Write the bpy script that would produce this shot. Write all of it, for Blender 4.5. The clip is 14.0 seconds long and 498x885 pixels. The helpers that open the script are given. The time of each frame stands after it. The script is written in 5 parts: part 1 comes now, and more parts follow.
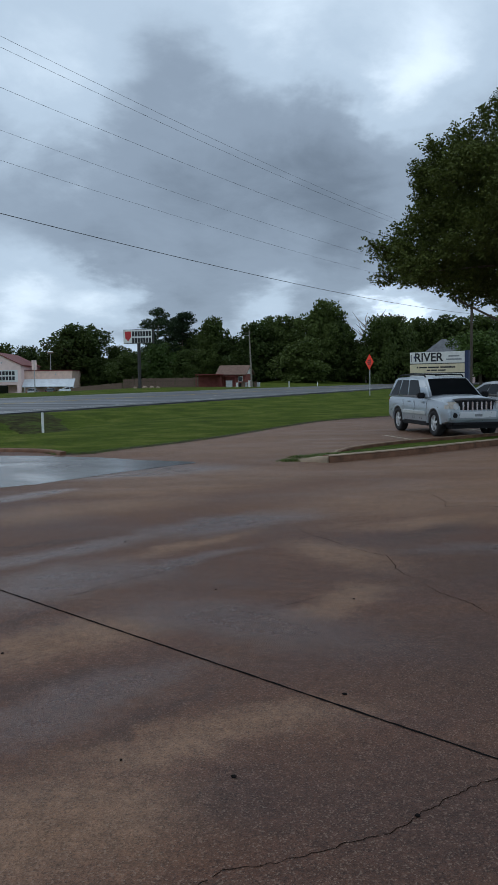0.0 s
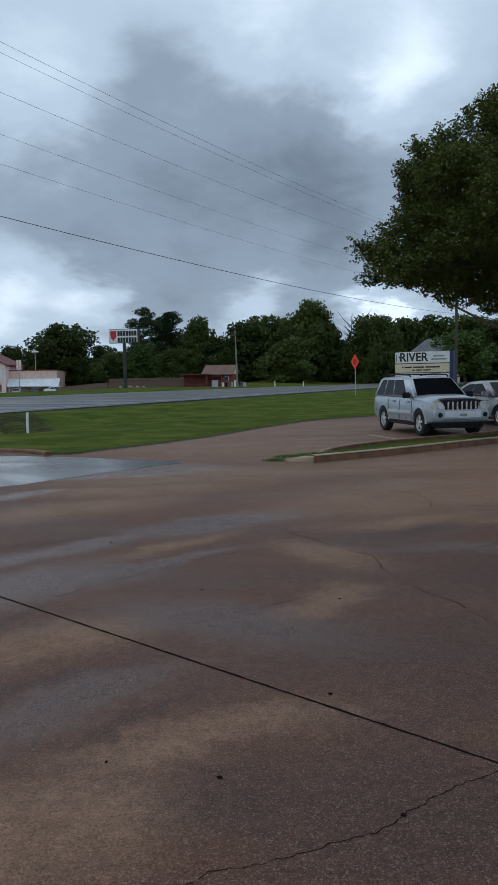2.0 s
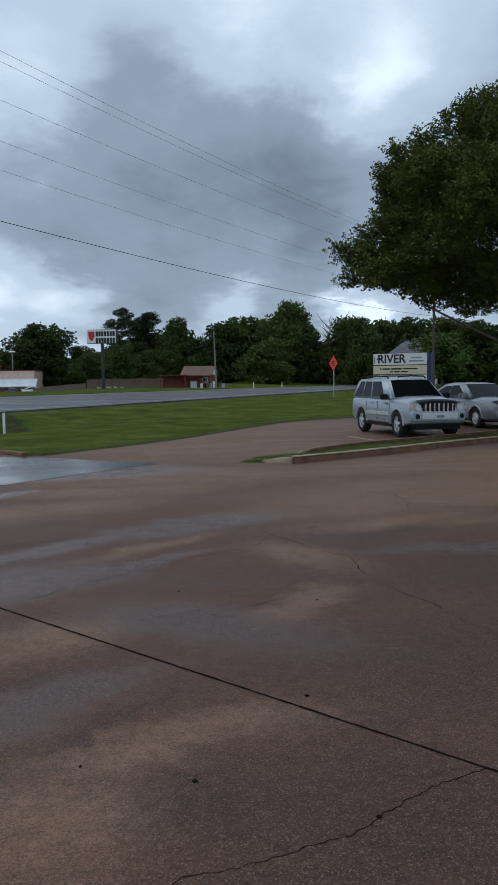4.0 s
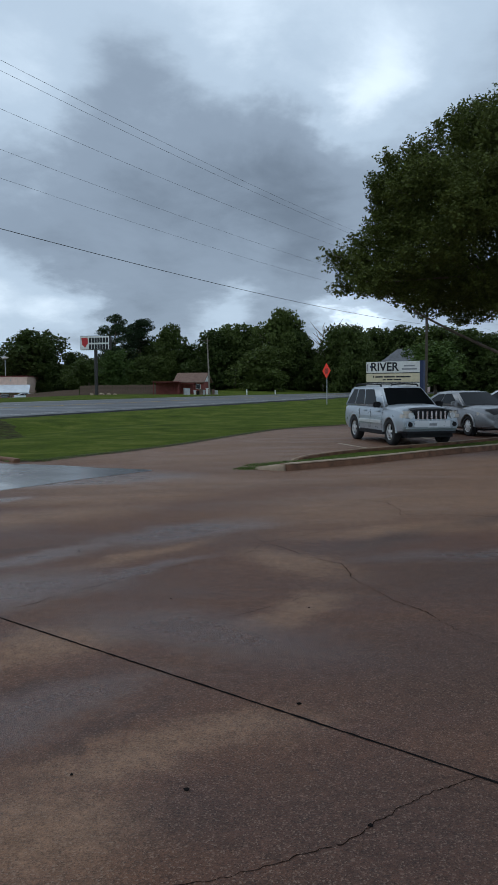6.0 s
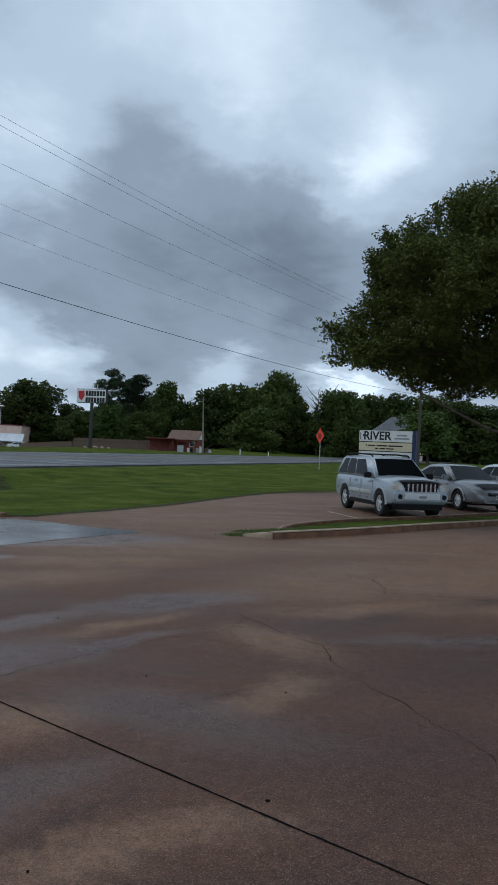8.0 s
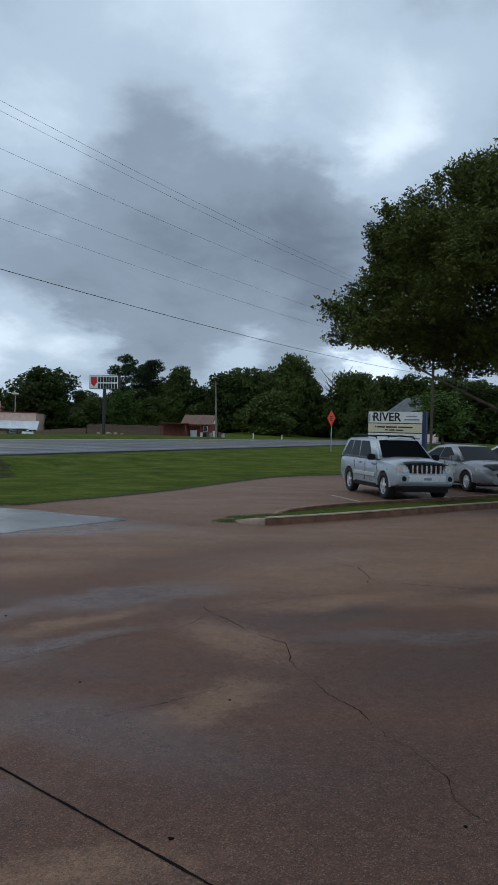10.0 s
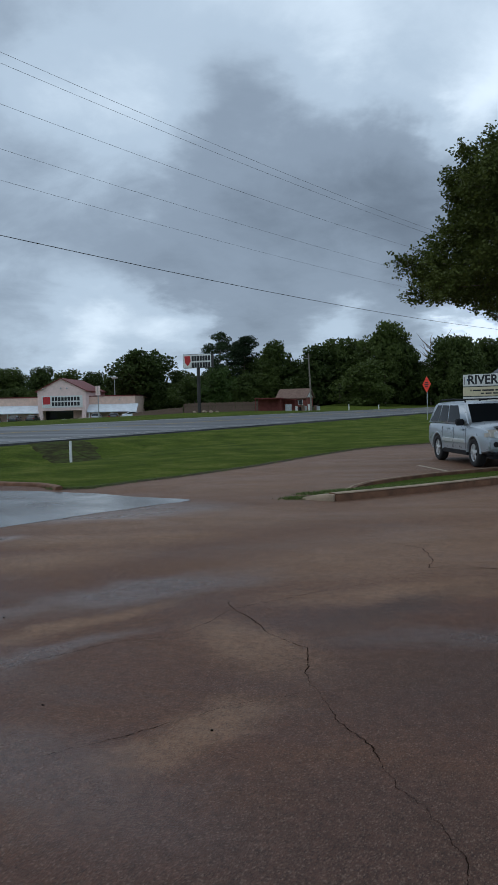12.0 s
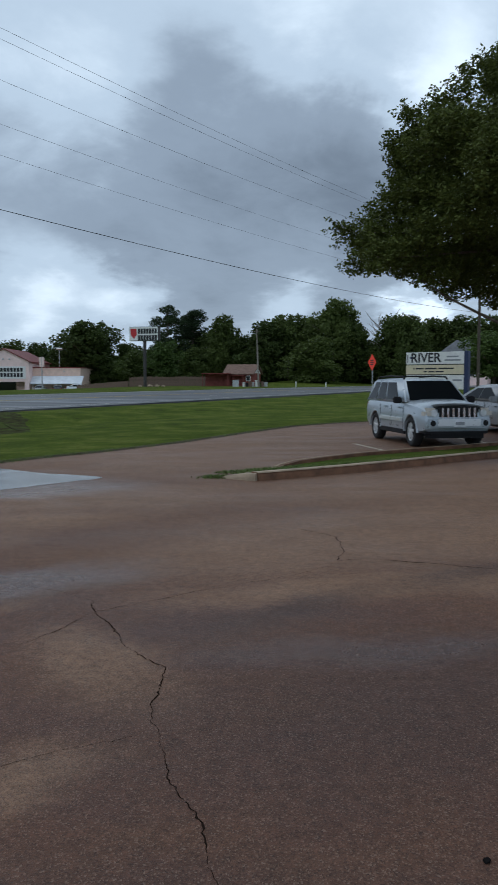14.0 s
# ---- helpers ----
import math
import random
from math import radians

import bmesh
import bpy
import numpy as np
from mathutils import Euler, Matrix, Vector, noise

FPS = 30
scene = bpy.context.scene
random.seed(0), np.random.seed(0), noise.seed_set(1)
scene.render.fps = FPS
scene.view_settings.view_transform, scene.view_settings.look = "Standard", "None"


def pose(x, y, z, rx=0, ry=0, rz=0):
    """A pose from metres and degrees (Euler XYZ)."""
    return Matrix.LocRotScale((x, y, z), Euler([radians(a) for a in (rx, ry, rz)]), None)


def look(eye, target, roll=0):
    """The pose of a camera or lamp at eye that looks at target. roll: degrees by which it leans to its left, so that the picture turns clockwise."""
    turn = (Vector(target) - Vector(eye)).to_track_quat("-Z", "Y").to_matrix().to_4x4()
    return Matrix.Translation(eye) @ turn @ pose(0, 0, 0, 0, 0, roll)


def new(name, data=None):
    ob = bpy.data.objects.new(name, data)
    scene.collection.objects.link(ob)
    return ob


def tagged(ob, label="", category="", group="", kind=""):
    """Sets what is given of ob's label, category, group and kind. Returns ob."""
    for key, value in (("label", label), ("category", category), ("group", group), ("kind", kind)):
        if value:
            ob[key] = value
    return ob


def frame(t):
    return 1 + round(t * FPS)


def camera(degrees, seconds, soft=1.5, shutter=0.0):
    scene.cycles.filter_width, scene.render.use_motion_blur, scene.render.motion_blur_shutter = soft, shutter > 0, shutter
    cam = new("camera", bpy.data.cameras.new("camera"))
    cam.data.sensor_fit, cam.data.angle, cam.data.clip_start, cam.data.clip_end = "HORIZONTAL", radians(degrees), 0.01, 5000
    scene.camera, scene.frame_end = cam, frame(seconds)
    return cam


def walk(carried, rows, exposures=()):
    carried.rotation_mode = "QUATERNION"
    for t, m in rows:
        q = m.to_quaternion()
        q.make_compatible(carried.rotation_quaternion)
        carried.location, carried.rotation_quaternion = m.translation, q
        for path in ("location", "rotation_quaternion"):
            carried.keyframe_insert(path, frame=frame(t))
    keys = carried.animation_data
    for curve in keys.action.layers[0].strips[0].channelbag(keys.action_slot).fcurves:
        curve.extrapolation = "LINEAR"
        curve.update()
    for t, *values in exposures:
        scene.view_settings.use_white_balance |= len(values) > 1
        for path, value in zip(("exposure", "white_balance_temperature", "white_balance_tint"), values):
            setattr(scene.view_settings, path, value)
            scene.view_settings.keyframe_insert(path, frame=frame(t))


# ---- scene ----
cam = camera(35.5, 14.0, soft=1.5, shutter=0.35)
PATH = [
    (0, (0.195, 0.412, 1.506), (0.216, 2.406, 1.343), -0.8),
    (0.5, (0.198, 0.419, 1.504), (0.222, 2.412, 1.34), -0.8),
    (1, (0.199, 0.422, 1.503), (0.243, 2.415, 1.341), -0.8),
    (1.5, (0.2, 0.418, 1.506), (0.254, 2.411, 1.342), -0.8),
    (2, (0.197, 0.418, 1.507), (0.254, 2.41, 1.343), -0.8),
    (2.5, (0.204, 0.418, 1.508), (0.27, 2.41, 1.345), -0.9),
    (3, (0.203, 0.429, 1.507), (0.281, 2.42, 1.344), -0.8),
    (3.5, (0.208, 0.435, 1.505), (0.308, 2.426, 1.341), -0.8),
    (6, (0.206, 0.427, 1.509), (0.336, 2.418, 1.365), -0.3),
    (6.5, (0.21, 0.42, 1.524), (0.362, 2.409, 1.377), -0.3),
    (7, (0.201, 0.369, 1.64), (0.377, 2.359, 1.553), 2.1),
    (7.5, (0.224, 0.361, 1.65), (0.396, 2.354, 1.65), 2.6),
    (7.7, (0.228, 0.371, 1.646), (0.385, 2.365, 1.657), 2.7),
    (10, (0.778, 0.916, 1.645), (0.882, 2.913, 1.611), 1.6),
    (10.5, (0.971, 1.099, 1.619), (0.983, 3.098, 1.57), 0.4),
    (11, (1.114, 1.367, 1.62), (1.196, 3.364, 1.529), 0.2),
    (11.5, (1.259, 1.607, 1.583), (1.327, 3.603, 1.475), -0.2),
    (12, (1.451, 1.904, 1.594), (1.296, 3.895, 1.493), -1.3),
    (12.5, (1.53, 2.218, 1.573), (1.457, 4.214, 1.47), -0.6),
    (13, (1.594, 2.456, 1.577), (1.657, 4.451, 1.458), 1.3),
    (13.5, (1.758, 2.73, 1.548), (1.825, 4.723, 1.389), 1.1),
    (14, (1.907, 2.918, 1.511), (1.88, 4.911, 1.347), -0.1),
]
walk(cam, [(t, look(eye, target, roll)) for t, eye, target, roll in PATH],
     exposures=[(0, -0.06), (6.5, -0.06), (7.5, -0.11), (10, -0.13), (10.5, -0.13), (11, 0.0), (11.5, -0.03), (12, -0.14), (12.5, -0.14), (13, 0.13), (13.5, 0.13), (14, -0.02)])

# ---------------------------------------------------------------- world and sun
W = bpy.data.worlds.new("overcast")
scene.world = W
W.use_nodes = True
WT = W.node_tree
WT.nodes.clear()


def wn(kind, **settings):
    node = WT.nodes.new(kind)
    for key, value in settings.items():
        node.inputs[key].default_value = value
    return node


def wmath(op, a, b=None, c=None):
    node = WT.nodes.new("ShaderNodeMath")
    node.operation = op
    for slot, value in zip(node.inputs, (a, b, c)):
        if value is None:
            continue
        if isinstance(value, (int, float)):
            slot.default_value = value
        else:
            WT.links.new(value, slot)
    return node.outputs[0]


SUN_AZ, SUN_EL = -70.0, 58.0      # degrees from +y towards +x, and up
sky = WT.nodes.new("ShaderNodeTexSky")
sky.sky_type = "NISHITA"
sky.sun_disc = False
sky.sun_elevation, sky.sun_rotation = radians(SUN_EL), radians(SUN_AZ)
coords = WT.nodes.new("ShaderNodeTexCoord")
# the cloud deck is flat: look up the noise where the view meets it
sep = WT.nodes.new("ShaderNodeSeparateXYZ")
WT.links.new(coords.outputs["Generated"], sep.inputs[0])
up = wmath("MAXIMUM", sep.outputs[2], 0.0)
lift = wmath("ADD", up, 0.34)
flat_x, flat_y = wmath("DIVIDE", sep.outputs[0], lift), wmath("DIVIDE", sep.outputs[1], lift)
flat = WT.nodes.new("ShaderNodeCombineXYZ")
WT.links.new(flat_x, flat.inputs[0])
WT.links.new(flat_y, flat.inputs[1])


def cloud_noise(scale, detail, rough, shift, distortion=0.0):
    move = WT.nodes.new("ShaderNodeVectorMath")
    move.operation = "ADD"
    move.inputs[1].default_value = shift
    WT.links.new(flat.outputs[0], move.inputs[0])
    node = wn("ShaderNodeTexNoise", Scale=scale, Detail=detail, Roughness=rough, Distortion=distortion)
    WT.links.new(move.outputs[0], node.inputs["Vector"])
    return node


warp = cloud_noise(2.6, 6.0, 0.6, (3.1, 0.7, 0.0))
bent = WT.nodes.new("ShaderNodeVectorMath")
bent.operation = "MULTIPLY_ADD"
WT.links.new(warp.outputs["Color"], bent.inputs[0])
bent.inputs[1].default_value = (0.19, 0.19, 0.19)
WT.links.new(coords.outputs["Generated"], bent.inputs[2])
bent_shift = WT.nodes.new("ShaderNodeVectorMath")
bent_shift.operation = "SUBTRACT"
WT.links.new(bent.outputs[0], bent_shift.inputs[0])
bent_shift.inputs[1].default_value = (0.095, 0.095, 0.095)
bent_dir = WT.nodes.new("ShaderNodeVectorMath")
bent_dir.operation = "NORMALIZE"
WT.links.new(bent_shift.outputs[0], bent_dir.inputs[0])


def cloud_lobe(az, el, width):
    """How near the view is to a swelling or a thin place of the clouds."""
    a, e = radians(az), radians(el)
    dot = WT.nodes.new("ShaderNodeVectorMath")
    dot.operation = "DOT_PRODUCT"
    WT.links.new(bent_dir.outputs[0], dot.inputs[0])
    dot.inputs[1].default_value = (math.sin(a) * math.cos(e), math.cos(a) * math.cos(e), math.sin(e))
    away = wmath("SUBTRACT", 1.0, dot.outputs["Value"])
    return wmath("POWER", 2.718, wmath("MULTIPLY", away, -2.0 / radians(width) ** 2))


big, fine = cloud_noise(1.1, 6.0, 0.58, (0.0, 0.0, 2.0), 0.5), cloud_noise(4.2, 8.0, 0.62, (5.0, 2.0, 0.0), 0.5)
thin = wmath("ADD", wmath("MULTIPLY", big.outputs["Fac"], 0.40), wmath("MULTIPLY", fine.outputs["Fac"], 0.20))
thin = wmath("ADD", thin, 0.115)
LOBES = [  # bearing, height, width, how much lighter (or darker) the clouds are
    (2.6, 23, 3.6, 0.20), (4.5, 29, 5.5, 0.17), (12.5, 20.0, 3.2, 0.28), (14, 25, 5.5, 0.18), (8, 25, 4.5, 0.05), (-15.3, 22, 4.5, 0.22), (-12.4, 18.5, 3.0, 0.12), (-9.5, 6.0, 3.0, 0.30), (-16, 4.6, 3.6, 0.28),
    (2, 4.2, 2.0, 0.14), (-3, 7.5, 4.0, -0.14), (180, 40, 55, 0.30), (11.4, 3.4, 1.9, 0.85), (7.5, 9.0, 3.6, -0.09), (-4, 15, 5.0, -0.16), (5.5, 12.5, 5.5, -0.19), (-9.5, 9.6, 3.4, -0.12), (7.5, 18, 3.4, -0.08), (11, 31, 3.0, -0.08), (-6, 27, 6.0, 0.20), (0, 32, 6.0, 0.12), (20, 24, 6, 0.06)]
for az, el, width, amount in LOBES:
    thin = wmath("ADD", thin, wmath("MULTIPLY", cloud_lobe(az, el, width), amount))
ramp = WT.nodes.new("ShaderNodeValToRGB")
WT.links.new(thin, ramp.inputs["Fac"])
ramp.color_ramp.interpolation = "EASE"
STOPS = [(0.14, (0.172, 0.225, 0.298)), (0.34, (0.292, 0.375, 0.485)), (0.55, (0.53, 0.67, 0.83)), (0.84, (0.93, 1.10, 1.27))]
ramp.color_ramp.elements[0].position, ramp.color_ramp.elements[0].color = STOPS[0][0], (*STOPS[0][1], 1)
ramp.color_ramp.elements[1].position, ramp.color_ramp.elements[1].color = STOPS[3][0], (*STOPS[3][1], 1)
for at, colour in STOPS[1:3]:
    ramp.color_ramp.elements.new(at).color = (*colour, 1)
clear, cover = wn("ShaderNodeBackground", Strength=0.08), wn("ShaderNodeBackground", Strength=1.0)
WT.links.new(sky.outputs[0], clear.inputs["Color"])
WT.links.new(ramp.outputs["Color"], cover.inputs["Color"])
mixed = wn("ShaderNodeMixShader", Fac=0.95)
WT.links.new(clear.outputs[0], mixed.inputs[1])
WT.links.new(cover.outputs[0], mixed.inputs[2])
WT.links.new(mixed.outputs[0], WT.nodes.new("ShaderNodeOutputWorld").inputs[0])

sun = new("sun", bpy.data.lights.new("sun", "SUN"))
sun.data.energy, sun.data.angle, sun.data.color = 0.5, radians(60), (1.0, 0.97, 0.93)
sun.matrix_world = look((0, 0, 50), (-math.sin(radians(SUN_AZ)) * 50 * math.cos(radians(SUN_EL)), -math.cos(radians(SUN_AZ)) * 50 * math.cos(radians(SUN_EL)), 50 - 50 * math.sin(radians(SUN_EL))))

# ---------------------------------------------------------------- materials


class Mat:
    """A node material that is built up step by step."""

    def __init__(self, name, colour=(0.5, 0.5, 0.5), rough=0.6, metal=0.0):
        self.m = bpy.data.materials.new(name)
        self.m.use_nodes = True
        self.t = self.m.node_tree
        self.b = self.t.nodes["Principled BSDF"]
        self.b.inputs["Base Color"].default_value = (*colour, 1)
        self.b.inputs["Roughness"].default_value = rough
        self.b.inputs["Metallic"].default_value = metal
        self.co = self.t.nodes.new("ShaderNodeTexCoord").outputs["Object"]

    def node(self, kind, **settings):
        n = self.t.nodes.new(kind)
        for key, value in settings.items():
            n.inputs[key].default_value = value
        return n

    def link(self, a, b):
        self.t.links.new(a, b)

    def noise(self, scale, detail=4.0, rough=0.55, distortion=0.0, stretch=None, vec=None):
        n = self.node("ShaderNodeTexNoise", Scale=scale, Detail=detail, Roughness=rough, Distortion=distortion)
        source = vec or self.co
        if stretch:
            mp = self.t.nodes.new("ShaderNodeMapping")
            mp.inputs["Scale"].default_value = stretch[:3]
            mp.inputs["Rotation"].default_value = (0, 0, radians(stretch[3]) if len(stretch) > 3 else 0)
            self.link(source, mp.inputs["Vector"])
            source = mp.outputs[0]
        self.link(source, n.inputs["Vector"])
        return n.outputs["Fac"]

    def ramp(self, fac, *stops):
        r = self.t.nodes.new("ShaderNodeValToRGB")
        els = r.color_ramp.elements
        for i, (at, c) in enumerate(stops):
            e = els[i] if i < 2 else els.new(at)
            e.position = at
            e.color = (*c, 1) if isinstance(c, tuple) else (c, c, c, 1)
        self.link(fac, r.inputs["Fac"])
        return r.outputs["Color"]

    def math(self, op, a, b, clamp=False):
        n = self.t.nodes.new("ShaderNodeMath")
        n.operation, n.use_clamp = op, clamp
        for slot, v in zip(n.inputs, (a, b)):
            if isinstance(v, (int, float)):
                slot.default_value = v
            else:
                self.link(v, slot)
        return n.outputs[0]

    def mix(self, fac, a, b, blend="MIX"):
        n = self.t.nodes.new("ShaderNodeMix")
        n.data_type, n.blend_type = "RGBA", blend
        for slot, v in ((n.inputs[0], fac), (n.inputs[6], a), (n.inputs[7], b)):
            if isinstance(v, (int, float)):
                slot.default_value = v
            elif isinstance(v, tuple):
                slot.default_value = (*v, 1)
            else:
                self.link(v, slot)
        return n.outputs[2]

    def colour(self, out):
        self.link(out, self.b.inputs["Base Color"])
        return self

    def rough(self, out):
        self.link(out, self.b.inputs["Roughness"])
        return self

    def bump(self, height, strength=0.3, distance=0.01):
        n = self.node("ShaderNodeBump", Strength=strength, Distance=distance)
        self.link(height, n.inputs["Height"])
        self.link(n.outputs[0], self.b.inputs["Normal"])
        return self

    def random(self, island=False):
        if island:
            return self.t.nodes.new("ShaderNodeNewGeometry").outputs["Random Per Island"]
        return self.t.nodes.new("ShaderNodeObjectInfo").outputs["Random"]

    def patch(self, x, y, rx, ry, turn, edge=0.5):
        """1 inside a soft oval on the ground, uneven at its rim."""
        mp = self.t.nodes.new("ShaderNodeMapping")
        mp.vector_type = "TEXTURE"
        mp.inputs["Location"].default_value = (x, y, 0)
        mp.inputs["Rotation"].default_value = (0, 0, radians(turn))
        mp.inputs["Scale"].default_value = (rx, ry, 1)
        self.link(self.warped, mp.inputs["Vector"])
        ln = self.t.nodes.new("ShaderNodeVectorMath")
        ln.operation = "LENGTH"
        self.link(mp.outputs[0], ln.inputs[0])
        rng = self.node("ShaderNodeMapRange")
        rng.interpolation_type = "SMOOTHSTEP"
        self.link(ln.outputs["Value"], rng.inputs["Value"])
        rng.inputs["From Min"].default_value, rng.inputs["From Max"].default_value = 1 + edge, 1 - edge
        return rng.outputs[0]


def plain(name, colour, rough=0.6, metal=0.0, vary=0.18, scale=6.0, bump=0.0):
    """Paint, metal or plastic with slight grime."""
    m = Mat(name, colour, rough, metal)
    n = m.noise(scale, 5.0, 0.6)
    dark, light = tuple(c * (1 - vary) for c in colour), tuple(min(1, c * (1 + vary * 0.6)) for c in colour)
    m.colour(m.ramp(n, (0.3, dark), (0.7, light)))
    m.rough(m.ramp(n, (0.25, min(1, rough + 0.1)), (0.75, max(0, rough - 0.06))))
    if bump:
        m.bump(m.noise(scale * 12, 3.0), bump, 0.004)
    return m.m


def make_concrete():
    m = Mat("wet_brown_concrete", (0.2, 0.17, 0.15), 0.5)
    warp = m.node("ShaderNodeTexNoise", Scale=0.9, Detail=5.0, Roughness=0.6)
    m.link(m.co, warp.inputs["Vector"])
    sub = m.t.nodes.new("ShaderNodeVectorMath")
    sub.operation = "MULTIPLY_ADD"
    m.link(warp.outputs["Color"], sub.inputs[0])
    sub.inputs[1].default_value = (0.75, 0.75, 0.0)
    m.link(m.co, sub.inputs[2])
    off = m.t.nodes.new("ShaderNodeVectorMath")
    off.operation = "SUBTRACT"
    m.link(sub.outputs[0], off.inputs[0])
    off.inputs[1].default_value = (0.375, 0.375, 0.0)
    frill = m.node("ShaderNodeTexNoise", Scale=5.5, Detail=6.0, Roughness=0.65)
    m.link(m.co, frill.inputs["Vector"])
    fray = m.t.nodes.new("ShaderNodeVectorMath")
    fray.operation = "MULTIPLY_ADD"
    m.link(frill.outputs["Color"], fray.inputs[0])
    fray.inputs[1].default_value = (0.24, 0.24, 0.0)
    m.link(off.outputs[0], fray.inputs[2])
    back = m.t.nodes.new("ShaderNodeVectorMath")
    back.operation = "SUBTRACT"
    m.link(fray.outputs[0], back.inputs[0])
    back.inputs[1].default_value = (0.12, 0.12, 0.0)
    m.warped = back.outputs[0]
    # damp films that shine, and lighter places that have dried
    wet = None
    for args in WET:
        p = m.patch(*args)
        wet = p if wet is None else m.math("MAXIMUM", wet, p)
    dry = None
    for args in DRY:
        p = m.patch(*args)
        dry = p if dry is None else m.math("MAXIMUM", dry, p)
    damp = None
    for args in DAMP:
        p = m.patch(*args)
        damp = p if damp is None else m.math("MAXIMUM", damp, p)
    drift = m.noise(0.42, 5.0, 0.55, 0.4, (1.0, 2.1, 1.0, 40))
    blotch = m.noise(1.7, 6.0, 0.62, 0.3)
    grain = m.noise(60.0, 4.0, 0.75)
    mottle = m.noise(14.0, 5.0, 0.7)
    pebble = m.node("ShaderNodeTexVoronoi", Scale=170.0)
    m.link(m.co, pebble.inputs["Vector"])
    base = m.ramp(drift, (0.26, (0.076, 0.033, 0.022)), (0.50, (0.110, 0.049, 0.030)), (0.74, (0.150, 0.076, 0.045)))
    base = m.mix(m.math("MULTIPLY", dry, 0.68), base, (0.268, 0.155, 0.094))
    rust = m.ramp(blotch, (0.42, 0.0), (0.66, 1.0))
    base = m.mix(m.math("MULTIPLY", rust, 0.38), base, (0.130, 0.058, 0.027))
    base = m.mix(m.math("MULTIPLY", damp, 0.65), base, (0.058, 0.031, 0.024))
    base = m.mix(m.math("MULTIPLY", wet, 0.4), base, (0.100, 0.060, 0.052))
    speck = m.ramp(pebble.outputs["Color"], (0.10, 0.42), (0.45, 0.95), (0.9, 1.12))
    stone = m.ramp(pebble.outputs["Color"], (0.72, 0.0), (0.86, 1.0))
    base = m.mix(0.8, base, m.ramp(mottle, (0.3, 0.62), (0.7, 1.35)), "MULTIPLY")
    base = m.mix(0.6, base, m.ramp(grain, (0.3, 0.5), (0.7, 1.5)), "MULTIPLY")
    base = m.mix(0.85, base, speck, "MULTIPLY")
    base = m.mix(m.math("MULTIPLY", stone, 0.42), base, (0.262, 0.188, 0.140))
    m.colour(base)
    sheen = m.math("SUBTRACT", m.ramp(drift, (0.3, 0.52), (0.7, 0.78)), m.math("MULTIPLY", wet, 0.37))
    m.rough(m.math("ADD", sheen, m.math("MULTIPLY", m.math("SUBTRACT", grain, 0.5), 0.25)))
    m.b.inputs["Specular IOR Level"].default_value = 0.27
    h = m.math("ADD", m.math("MULTIPLY", grain, 0.6), pebble.outputs["Distance"])
    return m.bump(h, 0.5, 0.005).m


# place, half lengths, turn in degrees, softness: shining films, dried places, dark damp places
WET = [(-1.28, 7.3, 1.15, 0.22, 42, 0.6), (0.1, 8.5, 1.04, 0.4, 35, 0.6), (-1.2, 6.2, 0.8, 0.42, 44, 0.7), (-0.32, 6.83, 0.69, 0.14, 33, 0.6), (0.3, 5.1, 0.8, 0.36, -30, 0.8),
       (-0.6, 3.98, 0.6, 0.22, 32, 0.6), (-2.76, 10.58, 0.85, 0.25, 54, 0.6), (2.7, 7.2, 0.9, 0.2, 8, 0.8), (-2.6, 14.0, 2.6, 1.4, 15, 0.3)]
DRY = [(-1.6, 9.58, 1.5, 0.5, 37, 0.7), (-0.26, 7.43, 0.69, 0.13, 42, 0.6), (-0.87, 4.89, 0.6, 0.3, 25, 0.6), (0.07, 3.65, 0.63, 0.15, 14, 0.7), (-0.5, 3.0, 0.52, 0.42, 10, 0.6),
       (1.05, 6.87, 0.64, 0.28, -59, 0.6), (2.5, 10.2, 2.0, 1.1, 36, 0.6), (0.9, 5.59, 0.49, 0.16, 38, 0.7), (4.2, 11.0, 3.4, 1.7, 22, 0.6), (7.0, 14.0, 4.5, 2.2, 35, 0.5),
       (-0.2, 13.2, 2.6, 1.6, 20, 0.7), (2.8, 10.5, 2.0, 0.9, 22, 0.6), (2.4, 8.45, 1.3, 0.33, 14, 0.6), (3.9, 8.7, 0.9, 0.4, 0, 0.6), (1.5, 22, 4.5, 7, -20, 0.5),
       (4.6, 14.8, 4.0, 1.7, 32, 0.6), (3, 27, 6, 4, 30, 0.5), (-1.0, 11.2, 1.6, 0.7, 12, 0.6)]
DAMP = [(1.0, 3.0, 0.75, 0.5, 0, 0.8), (-1.61, 7.59, 0.73, 0.08, 33, 0.8), (-1.25, 5.37, 0.33, 0.05, 44, 0.8), (-0.78, 4.25, 0.4, 0.06, 19, 0.8), (-0.21, 3.83, 0.39, 0.05, 35, 0.8), (0.21, 3.11, 0.32, 0.28, 7, 0.8),
        (2.11, 7.93, 0.7, 0.2, 39, 0.8), (2.9, 6.5, 1.7, 0.75, 12, 0.8), (3.8, 9.0, 0.9, 0.18, 30, 0.8), (1.9, 4.4, 1.2, 0.8, 0, 0.8)]
CONCRETE = make_concrete()


def make_grass(name, low, mid, high):
    m = Mat(name, mid, 1.0)
    n, f = m.noise(0.55, 7.0, 0.68, 0.3), m.noise(9.0, 5.0, 0.7)
    c = m.ramp(n, (0.3, low), (0.5, mid), (0.72, high))
    c = m.mix(0.8, c, m.ramp(f, (0.3, 0.55), (0.7, 1.25)), "MULTIPLY")
    m.b.inputs["Specular IOR Level"].default_value = 0.03
    return m.colour(c).bump(f, 0.8, 0.06).m


